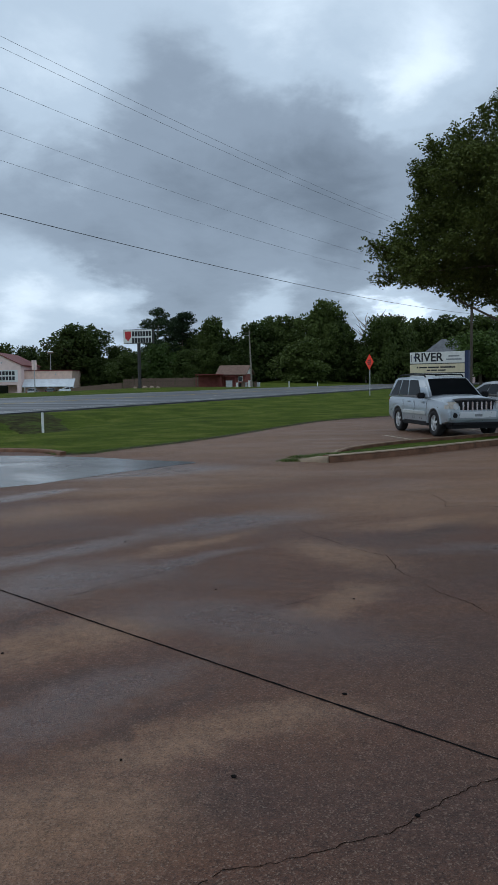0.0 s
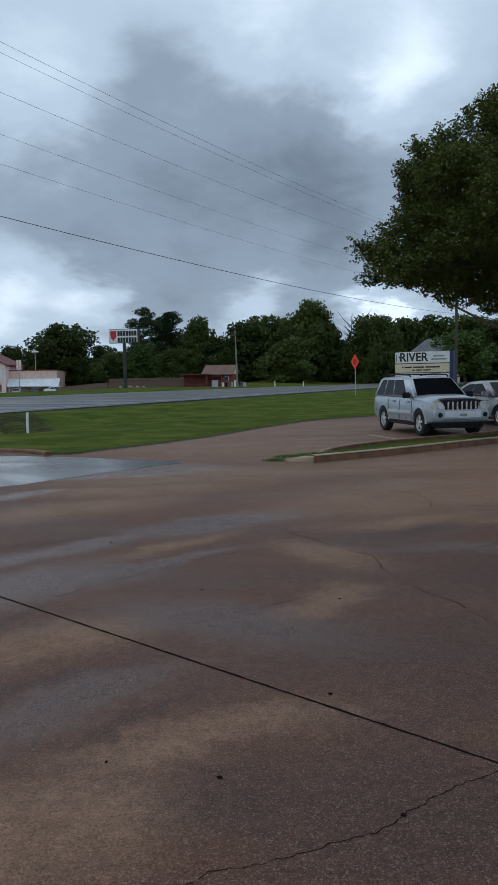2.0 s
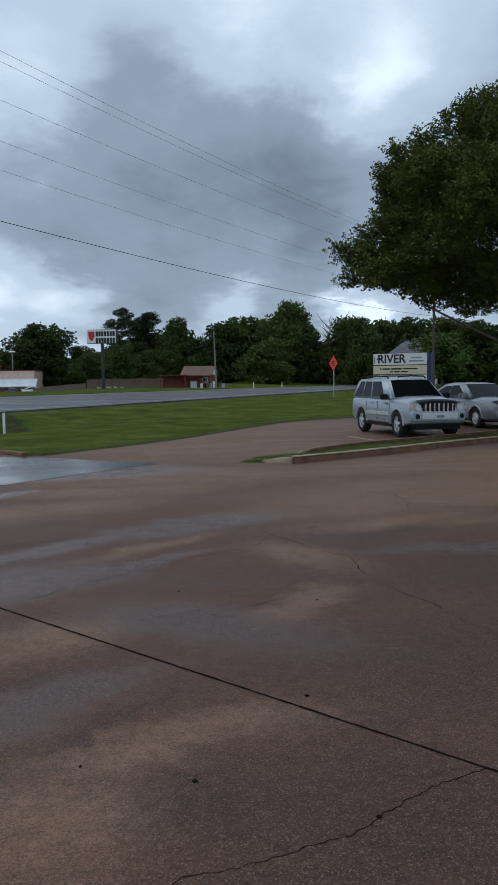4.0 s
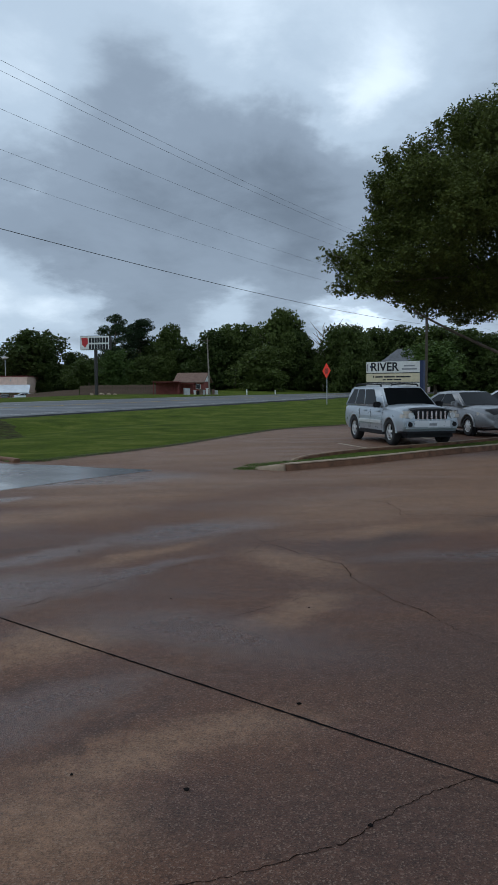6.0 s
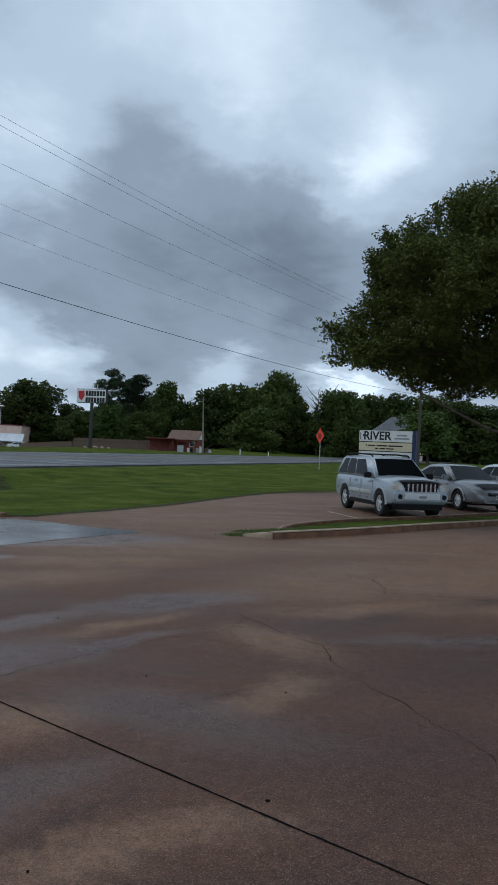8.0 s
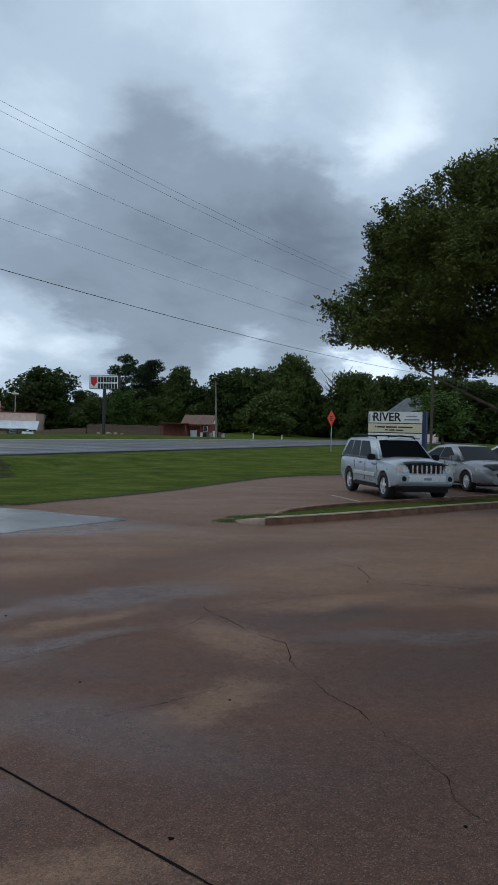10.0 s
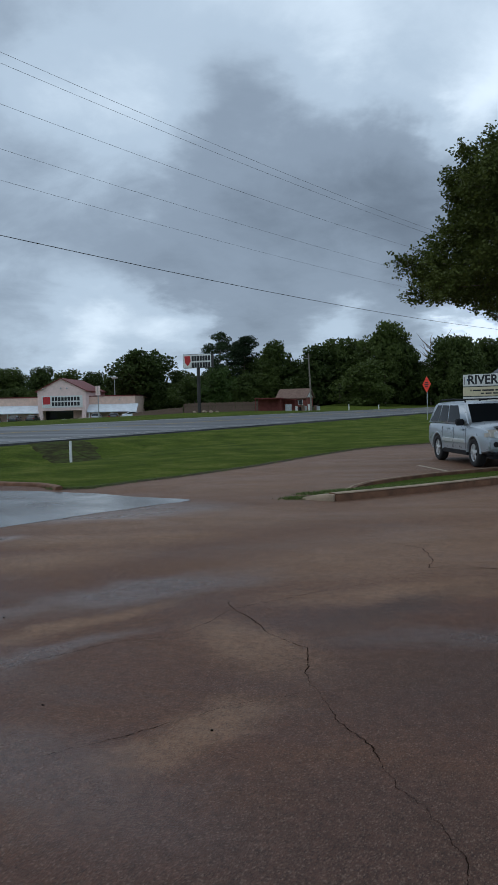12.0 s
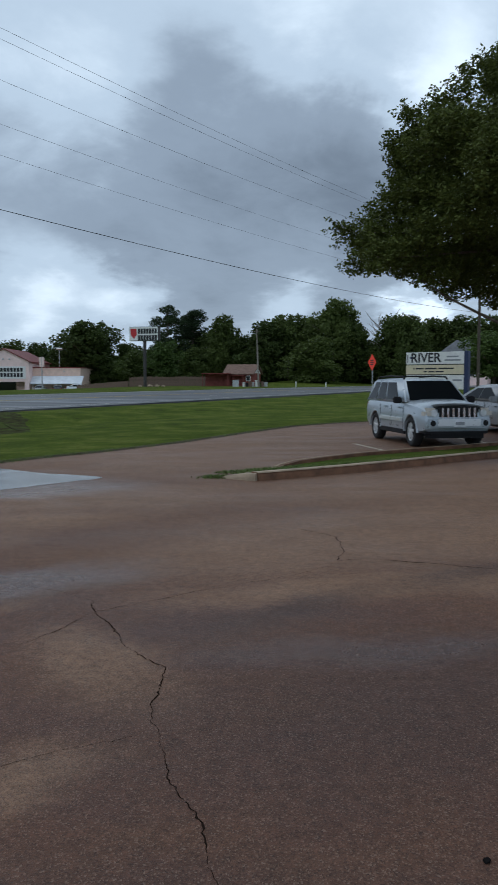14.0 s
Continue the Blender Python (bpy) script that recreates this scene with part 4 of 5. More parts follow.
def clinic_sign():
    """Board of three panels beside the lot; faces -y before its turn."""
    a, b = Vector((8.95, 40.3)), Vector((11.2, 38.35))
    turn = math.degrees(math.atan2(b.y - a.y, b.x - a.x))
    w = (b - a).length
    z0 = land(a.x, a.y)
    t = thing("sign", pose(a.x, a.y, 0, 0, 0, turn), "large white and cream sign board with a blue steel post", "sign")
    top = 2.72
    p1 = part("panel", box(0, w, -0.10, 0.10, top - 0.56, top, 0.01), WHITE, t, "white name panel with black lettering")
    p2 = part("panel", box(0, w, -0.10, 0.10, top - 1.03, top - 0.60, 0.01), CREAM, t, "cream panel with small dark lettering")
    p3 = part("panel", box(0, w, -0.10, 0.10, top - 1.72, top - 1.07, 0.01), WHITE, t, "plain white lower panel")
    part("divider", box(0.01, w, -0.085, 0.085, top - 0.60, top - 0.56), INK, t)
    part("divider", box(0.01, w, -0.085, 0.085, top - 1.07, top - 1.03), INK, t)
    part("post", box(w, w + 0.19, -0.12, 0.12, z0 - 0.2, top + 0.02, 0.01), BLUE, t, "blue square steel post")
    part("post", box(0.08, 0.24, -0.08, 0.08, z0 - 0.2, top - 1.72), BLUE, t, "blue square steel post")
    lettering("lettering", "RIVER", 0.60, INK, t, pose(0.25, -0.104, top - 0.28, 90), widen=1.02, bold=0.014)
    part("emblem", box(0.05, 0.11, -0.107, -0.1, top - 0.47, top - 0.11), GREY_INK, t)
    part("emblem", box(0.22, 0.33, -0.112, -0.104, top - 0.30, top - 0.20), BLUE, t)
    bars("writing", [(w - 0.86, w - 0.28, top - 0.26, top - 0.19), (w - 0.98, w - 0.16, top - 0.42, top - 0.35)], GREY_INK, t, -0.102)
    bars("writing", [(0.40, 0.46, top - 0.80, top - 0.72), (0.53, 0.95, top - 0.80, top - 0.73), (1.02, 1.62, top - 0.80, top - 0.73), (1.69, w - 0.5, top - 0.80, top - 0.73),
                     (0.95, 1.12, top - 0.94, top - 0.88), (1.19, 1.5, top - 0.94, top - 0.88), (1.56, w - 1.0, top - 0.94, top - 0.88)], INK, t, -0.102)
    bars("writing", [(w - 0.55, w - 0.1, top - 1.34, top - 1.26)], GREY_INK, t, -0.102)


clinic_sign()


def roadwork_sign():
    x, y = 10.2, 60.6
    z0 = land(x, y)
    t = thing("warning_sign", pose(x, y, z0, 0, 0, -68), "bright orange diamond roadwork sign on a thin steel post", "sign")
    bm = bmesh.new()
    r, c = 0.60, 2.62
    vs = [[bm.verts.new((px, yy, c + pz)) for px, pz in ((0, -r), (r, 0), (0, r), (-r, 0))] for yy in (-0.012, 0.012)]
    bm.faces.new(vs[0])
    bm.faces.new(vs[1][::-1])
    for k in range(4):
        bm.faces.new((vs[0][k], vs[1][k], vs[1][(k + 1) % 4], vs[0][(k + 1) % 4]))
    bmesh.ops.recalc_face_normals(bm, faces=bm.faces)
    part("plate", bm, ORANGE, t)
    bars("writing", [(-0.22, 0.22, c + 0.1, c + 0.18), (-0.26, 0.26, c - 0.05, c + 0.03), (-0.2, 0.2, c - 0.2, c - 0.12)], INK, t, -0.016)
    part("post", box(-0.03, 0.03, 0.015, 0.06, -0.3, c + 0.35), GALV, t)


roadwork_sign()


def marker_post(x, y, h, w=0.05):
    t = thing("marker_post", pose(x, y, land(x, y)), "white square marker post standing in grass", "post")
    part("post", box(-w, w, -w, w, -0.2, h, 0.008), WHITE, t)


marker_post(-7.16, 29.39, 0.78, 0.041)


def store_sign():
    """Tall roadside sign of the farm shop; its lettering is plain bars."""
    x, y = -14.1, 112
    z0 = land(x, y)
    t = thing("pole_sign", pose(x, y, 0, 0, 0, -16), "white roadside sign with red emblem on a dark pole", "sign")
    part("pole", tube([(0, 0, z0 - 0.3), (0, 0, 8.7)], 0.24, 12), DARK_STEEL, t)
    part("cabinet", box(-2.2, 2.2, -0.32, 0.5, 6.75, 8.72, 0.03), DARK_STEEL, t)
    part("face", box(-2.14, 2.14, -0.36, -0.32, 6.81, 8.66), WHITE, t, "white sign face")
    bm = bmesh.new()
    pts = [(-1.98, 8.45), (-1.05, 8.45), (-1.0, 7.7), (-1.45, 7.05), (-1.9, 7.5)]
    bm.faces.new([bm.verts.new((px, -0.37, pz)) for px, pz in pts])
    part("emblem", bm, RED, t, "red shield emblem")
    for z, x1 in ((8.08, 1.95), (7.16, 1.85)):
        xx = -0.85
        while xx < x1:
            part("writing", box(xx, xx + 0.35, -0.372, -0.364, z - 0.34, z + 0.36), INK, t)
            xx += 0.42


store_sign()


def wooden_pole(x, y, h, arm=True, label="weathered wooden utility pole with a crossarm"):
    z0 = land(x, y)
    t = thing("utility_pole", pose(x, y, z0, 0, 0, math.degrees(math.atan2(ALONG[1], ALONG[0])) + 90), label, "utility pole")
    part("pole", tube([(0, 0, -0.5), (0, 0, h * 0.5), (0, 0, h)], [0.11, 0.10, 0.08], 10), POLEWOOD, t)
    if arm:
        part("crossarm", box(-1.3, 1.3, -0.06, 0.06, h - 0.75, h - 0.62, 0.01), POLEWOOD, t)
        for k in (-1.2, -0.45, 0.45, 1.2):
            part("insulator", tube([(k, 0, h - 0.62), (k, 0, h - 0.5), (k, 0, h - 0.42)], [0.03, 0.06, 0.04], 8), GALV, t)
    return t


POLE_A, SPAN = Vector((16.6, 55.6)), 62.0
POLE_B = POLE_A - Vector(ALONG.tolist()) * SPAN
POLE_C = POLE_A + Vector(ALONG.tolist()) * SPAN
for p, h in ((POLE_A, 10.75), (POLE_B, 11.8), (POLE_C, 11.0)):
    wooden_pole(p.x, p.y, h)


def wire(p, q, offset, height, far_height, sag, radius):
    n = Vector(ACROSS.tolist())
    pts = []
    for k in range(25):
        t = k / 24
        c = p.lerp(q, t) + n * offset
        pts.append((c.x, c.y, height + (far_height - height) * t - 4 * sag * t * (1 - t)))
    ob = part("overhead_wire", tube(pts, radius, 5), CABLE)
    tagged(ob, "thin dark overhead wire strung between wooden poles", "wire", "overhead wires along the road")


for p, q, up in ((POLE_B, POLE_A, 0.25), (POLE_C, POLE_A, -0.6)):
    for offset, height, sag, radius in ((-0.35, 11.2, 0.9, 0.0045), (0.15, 11.2, 0.9, 0.0045), (1.25, 10.7, 0.9, 0.0045), (0.1, 8.9, 0.75, 0.0035), (0.0, 8.1, 0.77, 0.0035), (-0.1, 6.7, 0.77, 0.010)):
        wire(p, q, offset, height + up, height - 0.86, sag, radius)


def far_pole():
    x, y = 1.8, 106
    z0 = land(x, y)
    t = thing("utility_pole", pose(x, y, z0, 0, -2.2, 20), "leaning wooden pole with a lamp across the road", "utility pole")
    part("pole", tube([(0, 0, -0.5), (0, 0, 4), (0, 0, 7.6)], [0.13, 0.11, 0.08], 8), DEADWOOD, t)
    part("crossarm", box(-0.55, 0.35, -0.05, 0.05, 7.2, 7.32), POLEWOOD, t)
    part("lamp", tube([(-0.9, 0, 6.55), (-0.9, 0, 6.7), (-0.9, 0, 6.85)], [0.16, 0.17, 0.08], 10), WHITE, t)
    part("arm", tube([(0, 0, 6.9), (-0.5, 0, 7.0), (-0.9, 0, 6.85)], 0.03, 6), GALV, t)


far_pole()


# ---------------------------------------------------------------- buildings over the road


def farm_shop():
    x0, y0 = -31.9, 150.0
    z0 = -1.2
    t = thing("farm_shop", pose(x0, y0, z0, 0, 0, 4), "long tan shop with a gabled entrance and metal awnings", "building")
    part("wall", box(-8.9, 0, 0, 20, -0.6, 4.75, 0.02), STUCCO, t, "tan stucco wing")
    part("wall", box(-46, -18.0, 0, 20, -0.6, 4.75, 0.02), STUCCO, t, "tan stucco wing")
    part("coping", box(-8.9, 0.1, -0.1, 20.1, 4.75, 4.92), RED_TRIM, t, "dark red wall coping")
    part("coping", box(-46, -18.0, -0.1, 20.1, 4.75, 4.92), RED_TRIM, t, "dark red wall coping")
    bm = bmesh.new()
    prof = [(-18.0, 2.2), (-8.9, 2.2), (-8.9, 5.9), (-13.45, 8.2), (-18.0, 5.9)]
    for yy in (-3.0, 16):
        vs = [bm.verts.new((x, yy, z)) for x, z in prof]
        if yy < 0:
            bm.faces.new(vs)
            first = vs
        else:
            bm.faces.new(vs[::-1])
    for k in range(5):
        bm.faces.new((first[k], vs[k], vs[(k + 1) % 5], first[(k + 1) % 5]))
    bmesh.ops.recalc_face_normals(bm, faces=bm.faces)
    part("gable", bm, STUCCO_PALE, t, "pale stucco entrance gable")
    for sx in (-1, 1):
        bm = bmesh.new()
        pts = [(0, 8.36), (sx * 4.9, 5.88), (sx * 4.9, 5.72), (0, 8.2)]
        vs = [[bm.verts.new((-13.45 + px, yy, pz)) for px, pz in pts] for yy in (-3.3, 16.2)]
        bm.faces.new(vs[0])
        bm.faces.new(vs[1])
        for k in range(4):
            bm.faces.new((vs[0][k], vs[1][k], vs[1][(k + 1) % 4], vs[0][(k + 1) % 4]))
        bmesh.ops.recalc_face_normals(bm, faces=bm.faces)
        part("roof", bm, RED_TRIM, t, "dark red sloping roof edge")
    for a, b in ((-8.9, 0.6), (-46, -18.0)):
        bm = bmesh.new()
        vs = [[bm.verts.new((x, yy, zz)) for yy, zz in ((-0.02, 3.25), (-2.6, 1.85), (-2.6, 1.72), (-0.02, 3.1))] for x in (a, b)]
        for k in range(4):
            bm.faces.new((vs[0][k], vs[1][k], vs[1][(k + 1) % 4], vs[0][(k + 1) % 4]))
        bm.faces.new(vs[0])
        bm.faces.new(vs[1])
        bmesh.ops.recalc_face_normals(bm, faces=bm.faces)
        part("awning", bm, ROOF_METAL, t, "sloping pale metal awning")
        x = a + 0.4
        while x < b:
            part("awning_post", box(x, x + 0.14, -2.5, -2.36, -0.6, 1.75), WHITE, t)
            x += 4.3
    for x in (-17.9, -9.7):
        part("porch_column", box(x, x + 0.75, -3.0, -2.25, -0.6, 2.2), STUCCO_PALE, t)
    part("doorway", box(-17.3, -12.0, -0.06, 0.0, -0.5, 2.1), DARK_GLASS, t)
    part("wall", box(-18.0, -8.9, 0, 16, -0.6, 2.2), STUCCO, t, "tan stucco behind the porch")
    part("sign_face", box(-17.2, -9.5, -3.10, -3.02, 2.75, 5.0), WHITE, t, "white shop sign with red emblem")
    part("emblem", box(-17.0, -15.6, -3.125, -3.105, 3.4, 4.8), RED, t)
    for z, x1 in ((4.38, -10.2), (3.42, -10.4)):
        x = -15.3
        while x < x1:
            part("writing", box(x, x + 0.46, -3.13, -3.11, z - 0.34, z + 0.36), INK, t)
            x += 0.6
    for x in (-16.8, -13.45, -12.3):
        part("lamp", tube([(x, -3.02, 6.35), (x, -3.5, 6.5), (x, -3.6, 6.25)], [0.06, 0.06, 0.16], 8), GALV, t)
    for x in (-7.0, -3.0):
        part("lamp", tube([(x, -0.02, 4.1), (x, -0.3, 4.2), (x, -0.4, 4.0)], [0.05, 0.05, 0.12], 8), GALV, t)


farm_shop()


def red_house():
    x0, y0 = -1.5, 116
    z0 = land(x0, y0)
    t = thing("house", pose(x0 + 0.8, y0, z0, 0, 0, -18) @ Matrix.Diagonal((0.66, 0.66, 0.95, 1)), "small red-brown house with a low shingle roof", "house")
    part("wall", box(-3.6, 2.8, 0, 5, -0.3, 2.0), BRICK_RED, t)
    bm = bmesh.new()
    prof = [(-0.7, 1.9), (2.5, 3.35), (5.7, 1.9), (5.7, 1.78), (2.5, 3.2), (-0.7, 1.78)]
    vs = [[bm.verts.new((x, yy, zz)) for yy, zz in prof] for x in (-4.2, 3.2)]
    for k in range(6):
        bm.faces.new((vs[0][k], vs[1][k], vs[1][(k + 1) % 6], vs[0][(k + 1) % 6]))
    bm.faces.new(vs[0])
    bm.faces.new(vs[1])
    bmesh.ops.recalc_face_normals(bm, faces=bm.faces)
    part("roof", bm, SHINGLE, t, "brown shingle roof")
    bm = bmesh.new()
    bm.faces.new([bm.verts.new(c) for c in ((2.82, 0.1, 1.95), (2.82, 4.9, 1.95), (2.82, 2.5, 3.1))])
    part("gable_end", bm, WHITE, t, "pale gable end")
    w = part("window", box(1.0, 2.1, -0.05, 0.0, 0.8, 1.6), WHITE, t)
    part("pane", box(1.08, 2.02, -0.07, -0.05, 0.86, 1.54), DARK_GLASS, w)
    part("door", box(-0.6, 0.3, -0.05, 0.0, -0.1, 1.7), RED_TRIM, t)
    part("porch_roof", box(-3.6, 1.0, -1.8, 0.0, 1.55, 1.67), RED_TRIM, t, "dark red porch roof")
    for x in (-3.5, -1.3, 0.9):
        part("porch_post", box(x, x + 0.1, -1.75, -1.65, -0.3, 1.55), RED_TRIM, t)


red_house()


def grey_house():
    x0, y0 = 32.4, 122
    z0 = land(x0, y0)
    t = thing("house", pose(x0, y0, z0 + 0.3, 0, 0, -20), "house with a steep grey shingle roof among trees", "house")
    part("wall", box(-4, 4, 0, 7, -1.2, 4.0), STUCCO_PALE, t)
    bm = bmesh.new()
    b = [bm.verts.new(c) for c in ((-4.4, -0.4, 3.9), (4.4, -0.4, 3.9), (4.4, 7.4, 3.9), (-4.4, 7.4, 3.9))]
    r = [bm.verts.new(c) for c in ((-1.0, 3.5, 6.9), (1.0, 3.5, 6.9))]
    for f in ((b[0], b[1], r[1], r[0]), (b[1], b[2], r[1]), (b[2], b[3], r[0], r[1]), (b[3], b[0], r[0]), (b[3], b[2], b[1], b[0])):
        bm.faces.new(f)
    part("roof", bm, GREY_SHINGLE, t, "grey hipped shingle roof")
    for x in (-2.6, 0.8):
        w = part("window", box(x, x + 1.4, -0.05, 0.0, 1.2, 2.6), WHITE, t)
        part("pane", box(x + 0.08, x + 1.32, -0.07, -0.05, 1.28, 2.52), DARK_GLASS, w)


grey_house()


def plank_fence(x0, y0, x1, y1, h):
    a, b = Vector((x0, y0)), Vector((x1, y1))
    ln = (b - a).length
    t = thing("fence", pose(x0, y0, 0, 0, 0, math.degrees(math.atan2(y1 - y0, x1 - x0))), "weathered brown plank fence at the edge of a yard", "fence")
    rng = random.Random(2)
    n = int(ln / 0.16)
    shared = [None] * 3
    for k in range(3):
        me = bpy.data.meshes.new("board")
        bm = box(0, 0.145, -0.012, 0.012, -0.3, h * (0.94 + 0.03 * k))
        bm.to_mesh(me)
        bm.free()
        me.materials.append(FENCE_WOOD)
        shared[k] = me
    for k in range(n):
        p = a.lerp(b, k / n)
        put("board", shared[rng.randrange(3)], t, at=pose(k * 0.16, 0, land(p.x, p.y), rng.uniform(-1, 1), rng.uniform(-1, 1), 0))
    for z in (0.3, h - 0.3):
        part("rail", box(0, ln, 0.014, 0.06, land(x0, y0) + z, land(x0, y0) + z + 0.09), FENCE_WOOD, t)


plank_fence(-17.5, 119, -4.5, 118, 1.45)
plank_fence(-27.0, 126, -17.6, 119.4, 0.9)


def soil_rim():
    """Bare soil that frays the line between the turf and the concrete."""
    rng = random.Random(17)
    bm = bmesh.new()
    prev = None
    for (xa, ya), (xb, yb) in zip(LOT[2:12], LOT[3:13]):
        ln = min(30.0, math.dist((xa, ya), (xb, yb)))
        wx, wy = (xb - xa) / math.dist((xa, ya), (xb, yb)), (yb - ya) / math.dist((xa, ya), (xb, yb))
        for k in range(int(ln / 0.12)):
            x, y = xa + wx * 0.12 * k, ya + wy * 0.12 * k
            a, b = rng.uniform(0.02, 0.13) + 0.05 * noise.noise((x, y, 2)), rng.uniform(0.06, 0.16)
            p, q = (x + wy * a, y - wx * a), (x - wy * b, y + wx * b)
            pair = (bm.verts.new((*p, lot_z(*p) + 0.006)), bm.verts.new((*q, max(land(*q), lot_z(*q)) + 0.012)))
            if prev:
                bm.faces.new((prev[0], pair[0], pair[1], prev[1]))
            prev = pair
    bmesh.ops.recalc_face_normals(bm, faces=bm.faces)
    tagged(part("soil_rim", bm, RIM_SOIL), "thin rim of brown soil between turf and concrete", "soil", kind="structure")


soil_rim()


def grass_tufts():
    """Blades along the verges and on the island."""
    rng = np.random.default_rng(9)
    pr = random.Random(9)
    pts = []
    # rim of the lot
    rim = LOT[2:12]
    for _ in range(9000):
        k = pr.randrange(len(rim) - 1)
        f = pr.random()
        a, b = rim[k], rim[k + 1]
        tx, ty = a[0] + (b[0] - a[0]) * f + pr.gauss(-0.05, 0.07), a[1] + (b[1] - a[1]) * f + pr.gauss(0.06, 0.07)
        pts.append((tx, ty, lot_z(tx, ty)))
    for _ in range(9000):
        f, g = pr.random(), pr.random()
        k = min(int(f * (len(FRONT) - 3)) + 1, len(FRONT) - 2)
        q = f * (len(FRONT) - 3) + 1 - k
        fx, fy = FRONT[k][0] + (FRONT[k + 1][0] - FRONT[k][0]) * q, FRONT[k][1] + (FRONT[k + 1][1] - FRONT[k][1]) * q
        tx, ty = fx - 0.62 * (0.25 + g * 1.05), fy + 0.78 * (0.25 + g * 1.05)
        pts.append((tx, ty, 0.085 - 0.075 * g + lot_z(tx, ty)))
    for _ in range(700):      # tuft at the island's nose
        pts.append((1.2 + pr.gauss(0, 0.11), 15.66 + pr.gauss(0, 0.08), lot_z(1.2, 15.7)))
    p = np.array(pts)
    n = len(p)
    h = rng.uniform(0.018, 0.05, (n, 1))
    lean = rng.normal(size=(n, 3)) * 0.03
    lean[:, 2] = 0
    a = rng.uniform(0, math.tau, n)
    w = np.stack([np.cos(a), np.sin(a), np.zeros(n)], 1) * 0.009
    tip = p + lean + np.array((0, 0, 1.0)) * h
    quads = np.stack([p - w, p + w, tip + w * 0.3, tip - w * 0.3], 1)
    tagged(put("grass", quad_mesh("grass", quads, BLADES)), "short damp green grass blades along the verges", "grass", kind="stuff")


grass_tufts()

# ---------------------------------------------------------------- parked vehicles


def car_paint(name, colour):
    m = Mat(name, colour, 0.32, 0.4)
    n = m.noise(3.0, 5.0, 0.6)
    m.colour(m.ramp(n, (0.3, tuple(c * 0.9 for c in colour)), (0.7, colour)))
    m.rough(m.ramp(m.noise(7.0, 4.0), (0.3, 0.38), (0.7, 0.26)))
    m.b.inputs["Coat Weight"].default_value = 0.5
    m.b.inputs["Coat Roughness"].default_value = 0.06
    return m.m


PAINT_SILVER_BLUE = car_paint("silver_blue_paint", (0.43, 0.485, 0.535))
MOULDING = car_paint("pale_moulding_paint", (0.74, 0.76, 0.78))
PAINT_SILVER = car_paint("silver_grey_paint", (0.30, 0.31, 0.325))
PAINT_PALE = car_paint("pale_silver_paint", (0.58, 0.62, 0.66))
CAR_GLASS = Mat("tinted_car_glass", (0.010, 0.012, 0.014), 0.05)
CAR_GLASS.b.inputs["Specular IOR Level"].default_value = 0.11
CAR_GLASS = CAR_GLASS.m
RUBBER = plain("tyre_rubber", (0.014, 0.014, 0.015), 0.85)
ALLOY = plain("alloy_wheel", (0.72, 0.73, 0.74), 0.35, 0.4)
BLACK_TRIM = plain("black_plastic_trim", (0.018, 0.018, 0.020), 0.6)
BLACK_TRIM.node_tree.nodes["Principled BSDF"].inputs["Specular IOR Level"].default_value = 0.15
VINYL = plain("black_vinyl_cover", (0.045, 0.045, 0.048), 0.35)
CHROME = plain("chrome", (0.80, 0.80, 0.82), 0.12, 1.0, 0.05)
LAMP_GLASS = plain("headlamp_lens", (0.60, 0.55, 0.49), 0.10, 0.0, 0.15, 5.0)
LAMP_RED = plain("tail_lamp_lens", (0.28, 0.010, 0.010), 0.15)
PLATE = plain("plate_white", (0.66, 0.68, 0.70), 0.5)


def loft(stations):
    """A closed body from half sections of equal point count: each (x, [(y, z), ...]) from the bottom to the top, mirrored."""
    bm = bmesh.new()
    rings = []
    for x, sec in stations:
        right = [bm.verts.new((x, -y, z)) for y, z in sec]
        left = [bm.verts.new((x, y, z)) for y, z in sec[::-1]]
        rings.append(right + left)
    n = len(rings[0])
    for a, b in zip(rings, rings[1:]):
        for k in range(n):
            bm.faces.new((a[k], a[(k + 1) % n], b[(k + 1) % n], b[k]))
    bm.faces.new(rings[0][::-1])
    bm.faces.new(rings[-1])
    bmesh.ops.recalc_face_normals(bm, faces=bm.faces)
    return bm


def carved(bm, cutters):
    """The bmesh as a mesh with the cutters taken away."""
    me = bpy.data.meshes.new("carve")
    bm.to_mesh(me)
    bm.free()
    ob = new("carve", me)
    made = []
    for c in cutters:
        cm = bpy.data.meshes.new("cutter")
        c.to_mesh(cm)
        c.free()
        co = new("cutter", cm)
        made.append(co)
        mod = ob.modifiers.new("cut", "BOOLEAN")
        mod.object, mod.operation, mod.solver = co, "DIFFERENCE", "EXACT"
    out = bpy.data.meshes.new_from_object(ob.evaluated_get(bpy.context.evaluated_depsgraph_get()))
    for o in (ob, *made):
        bpy.data.objects.remove(o)
    return out


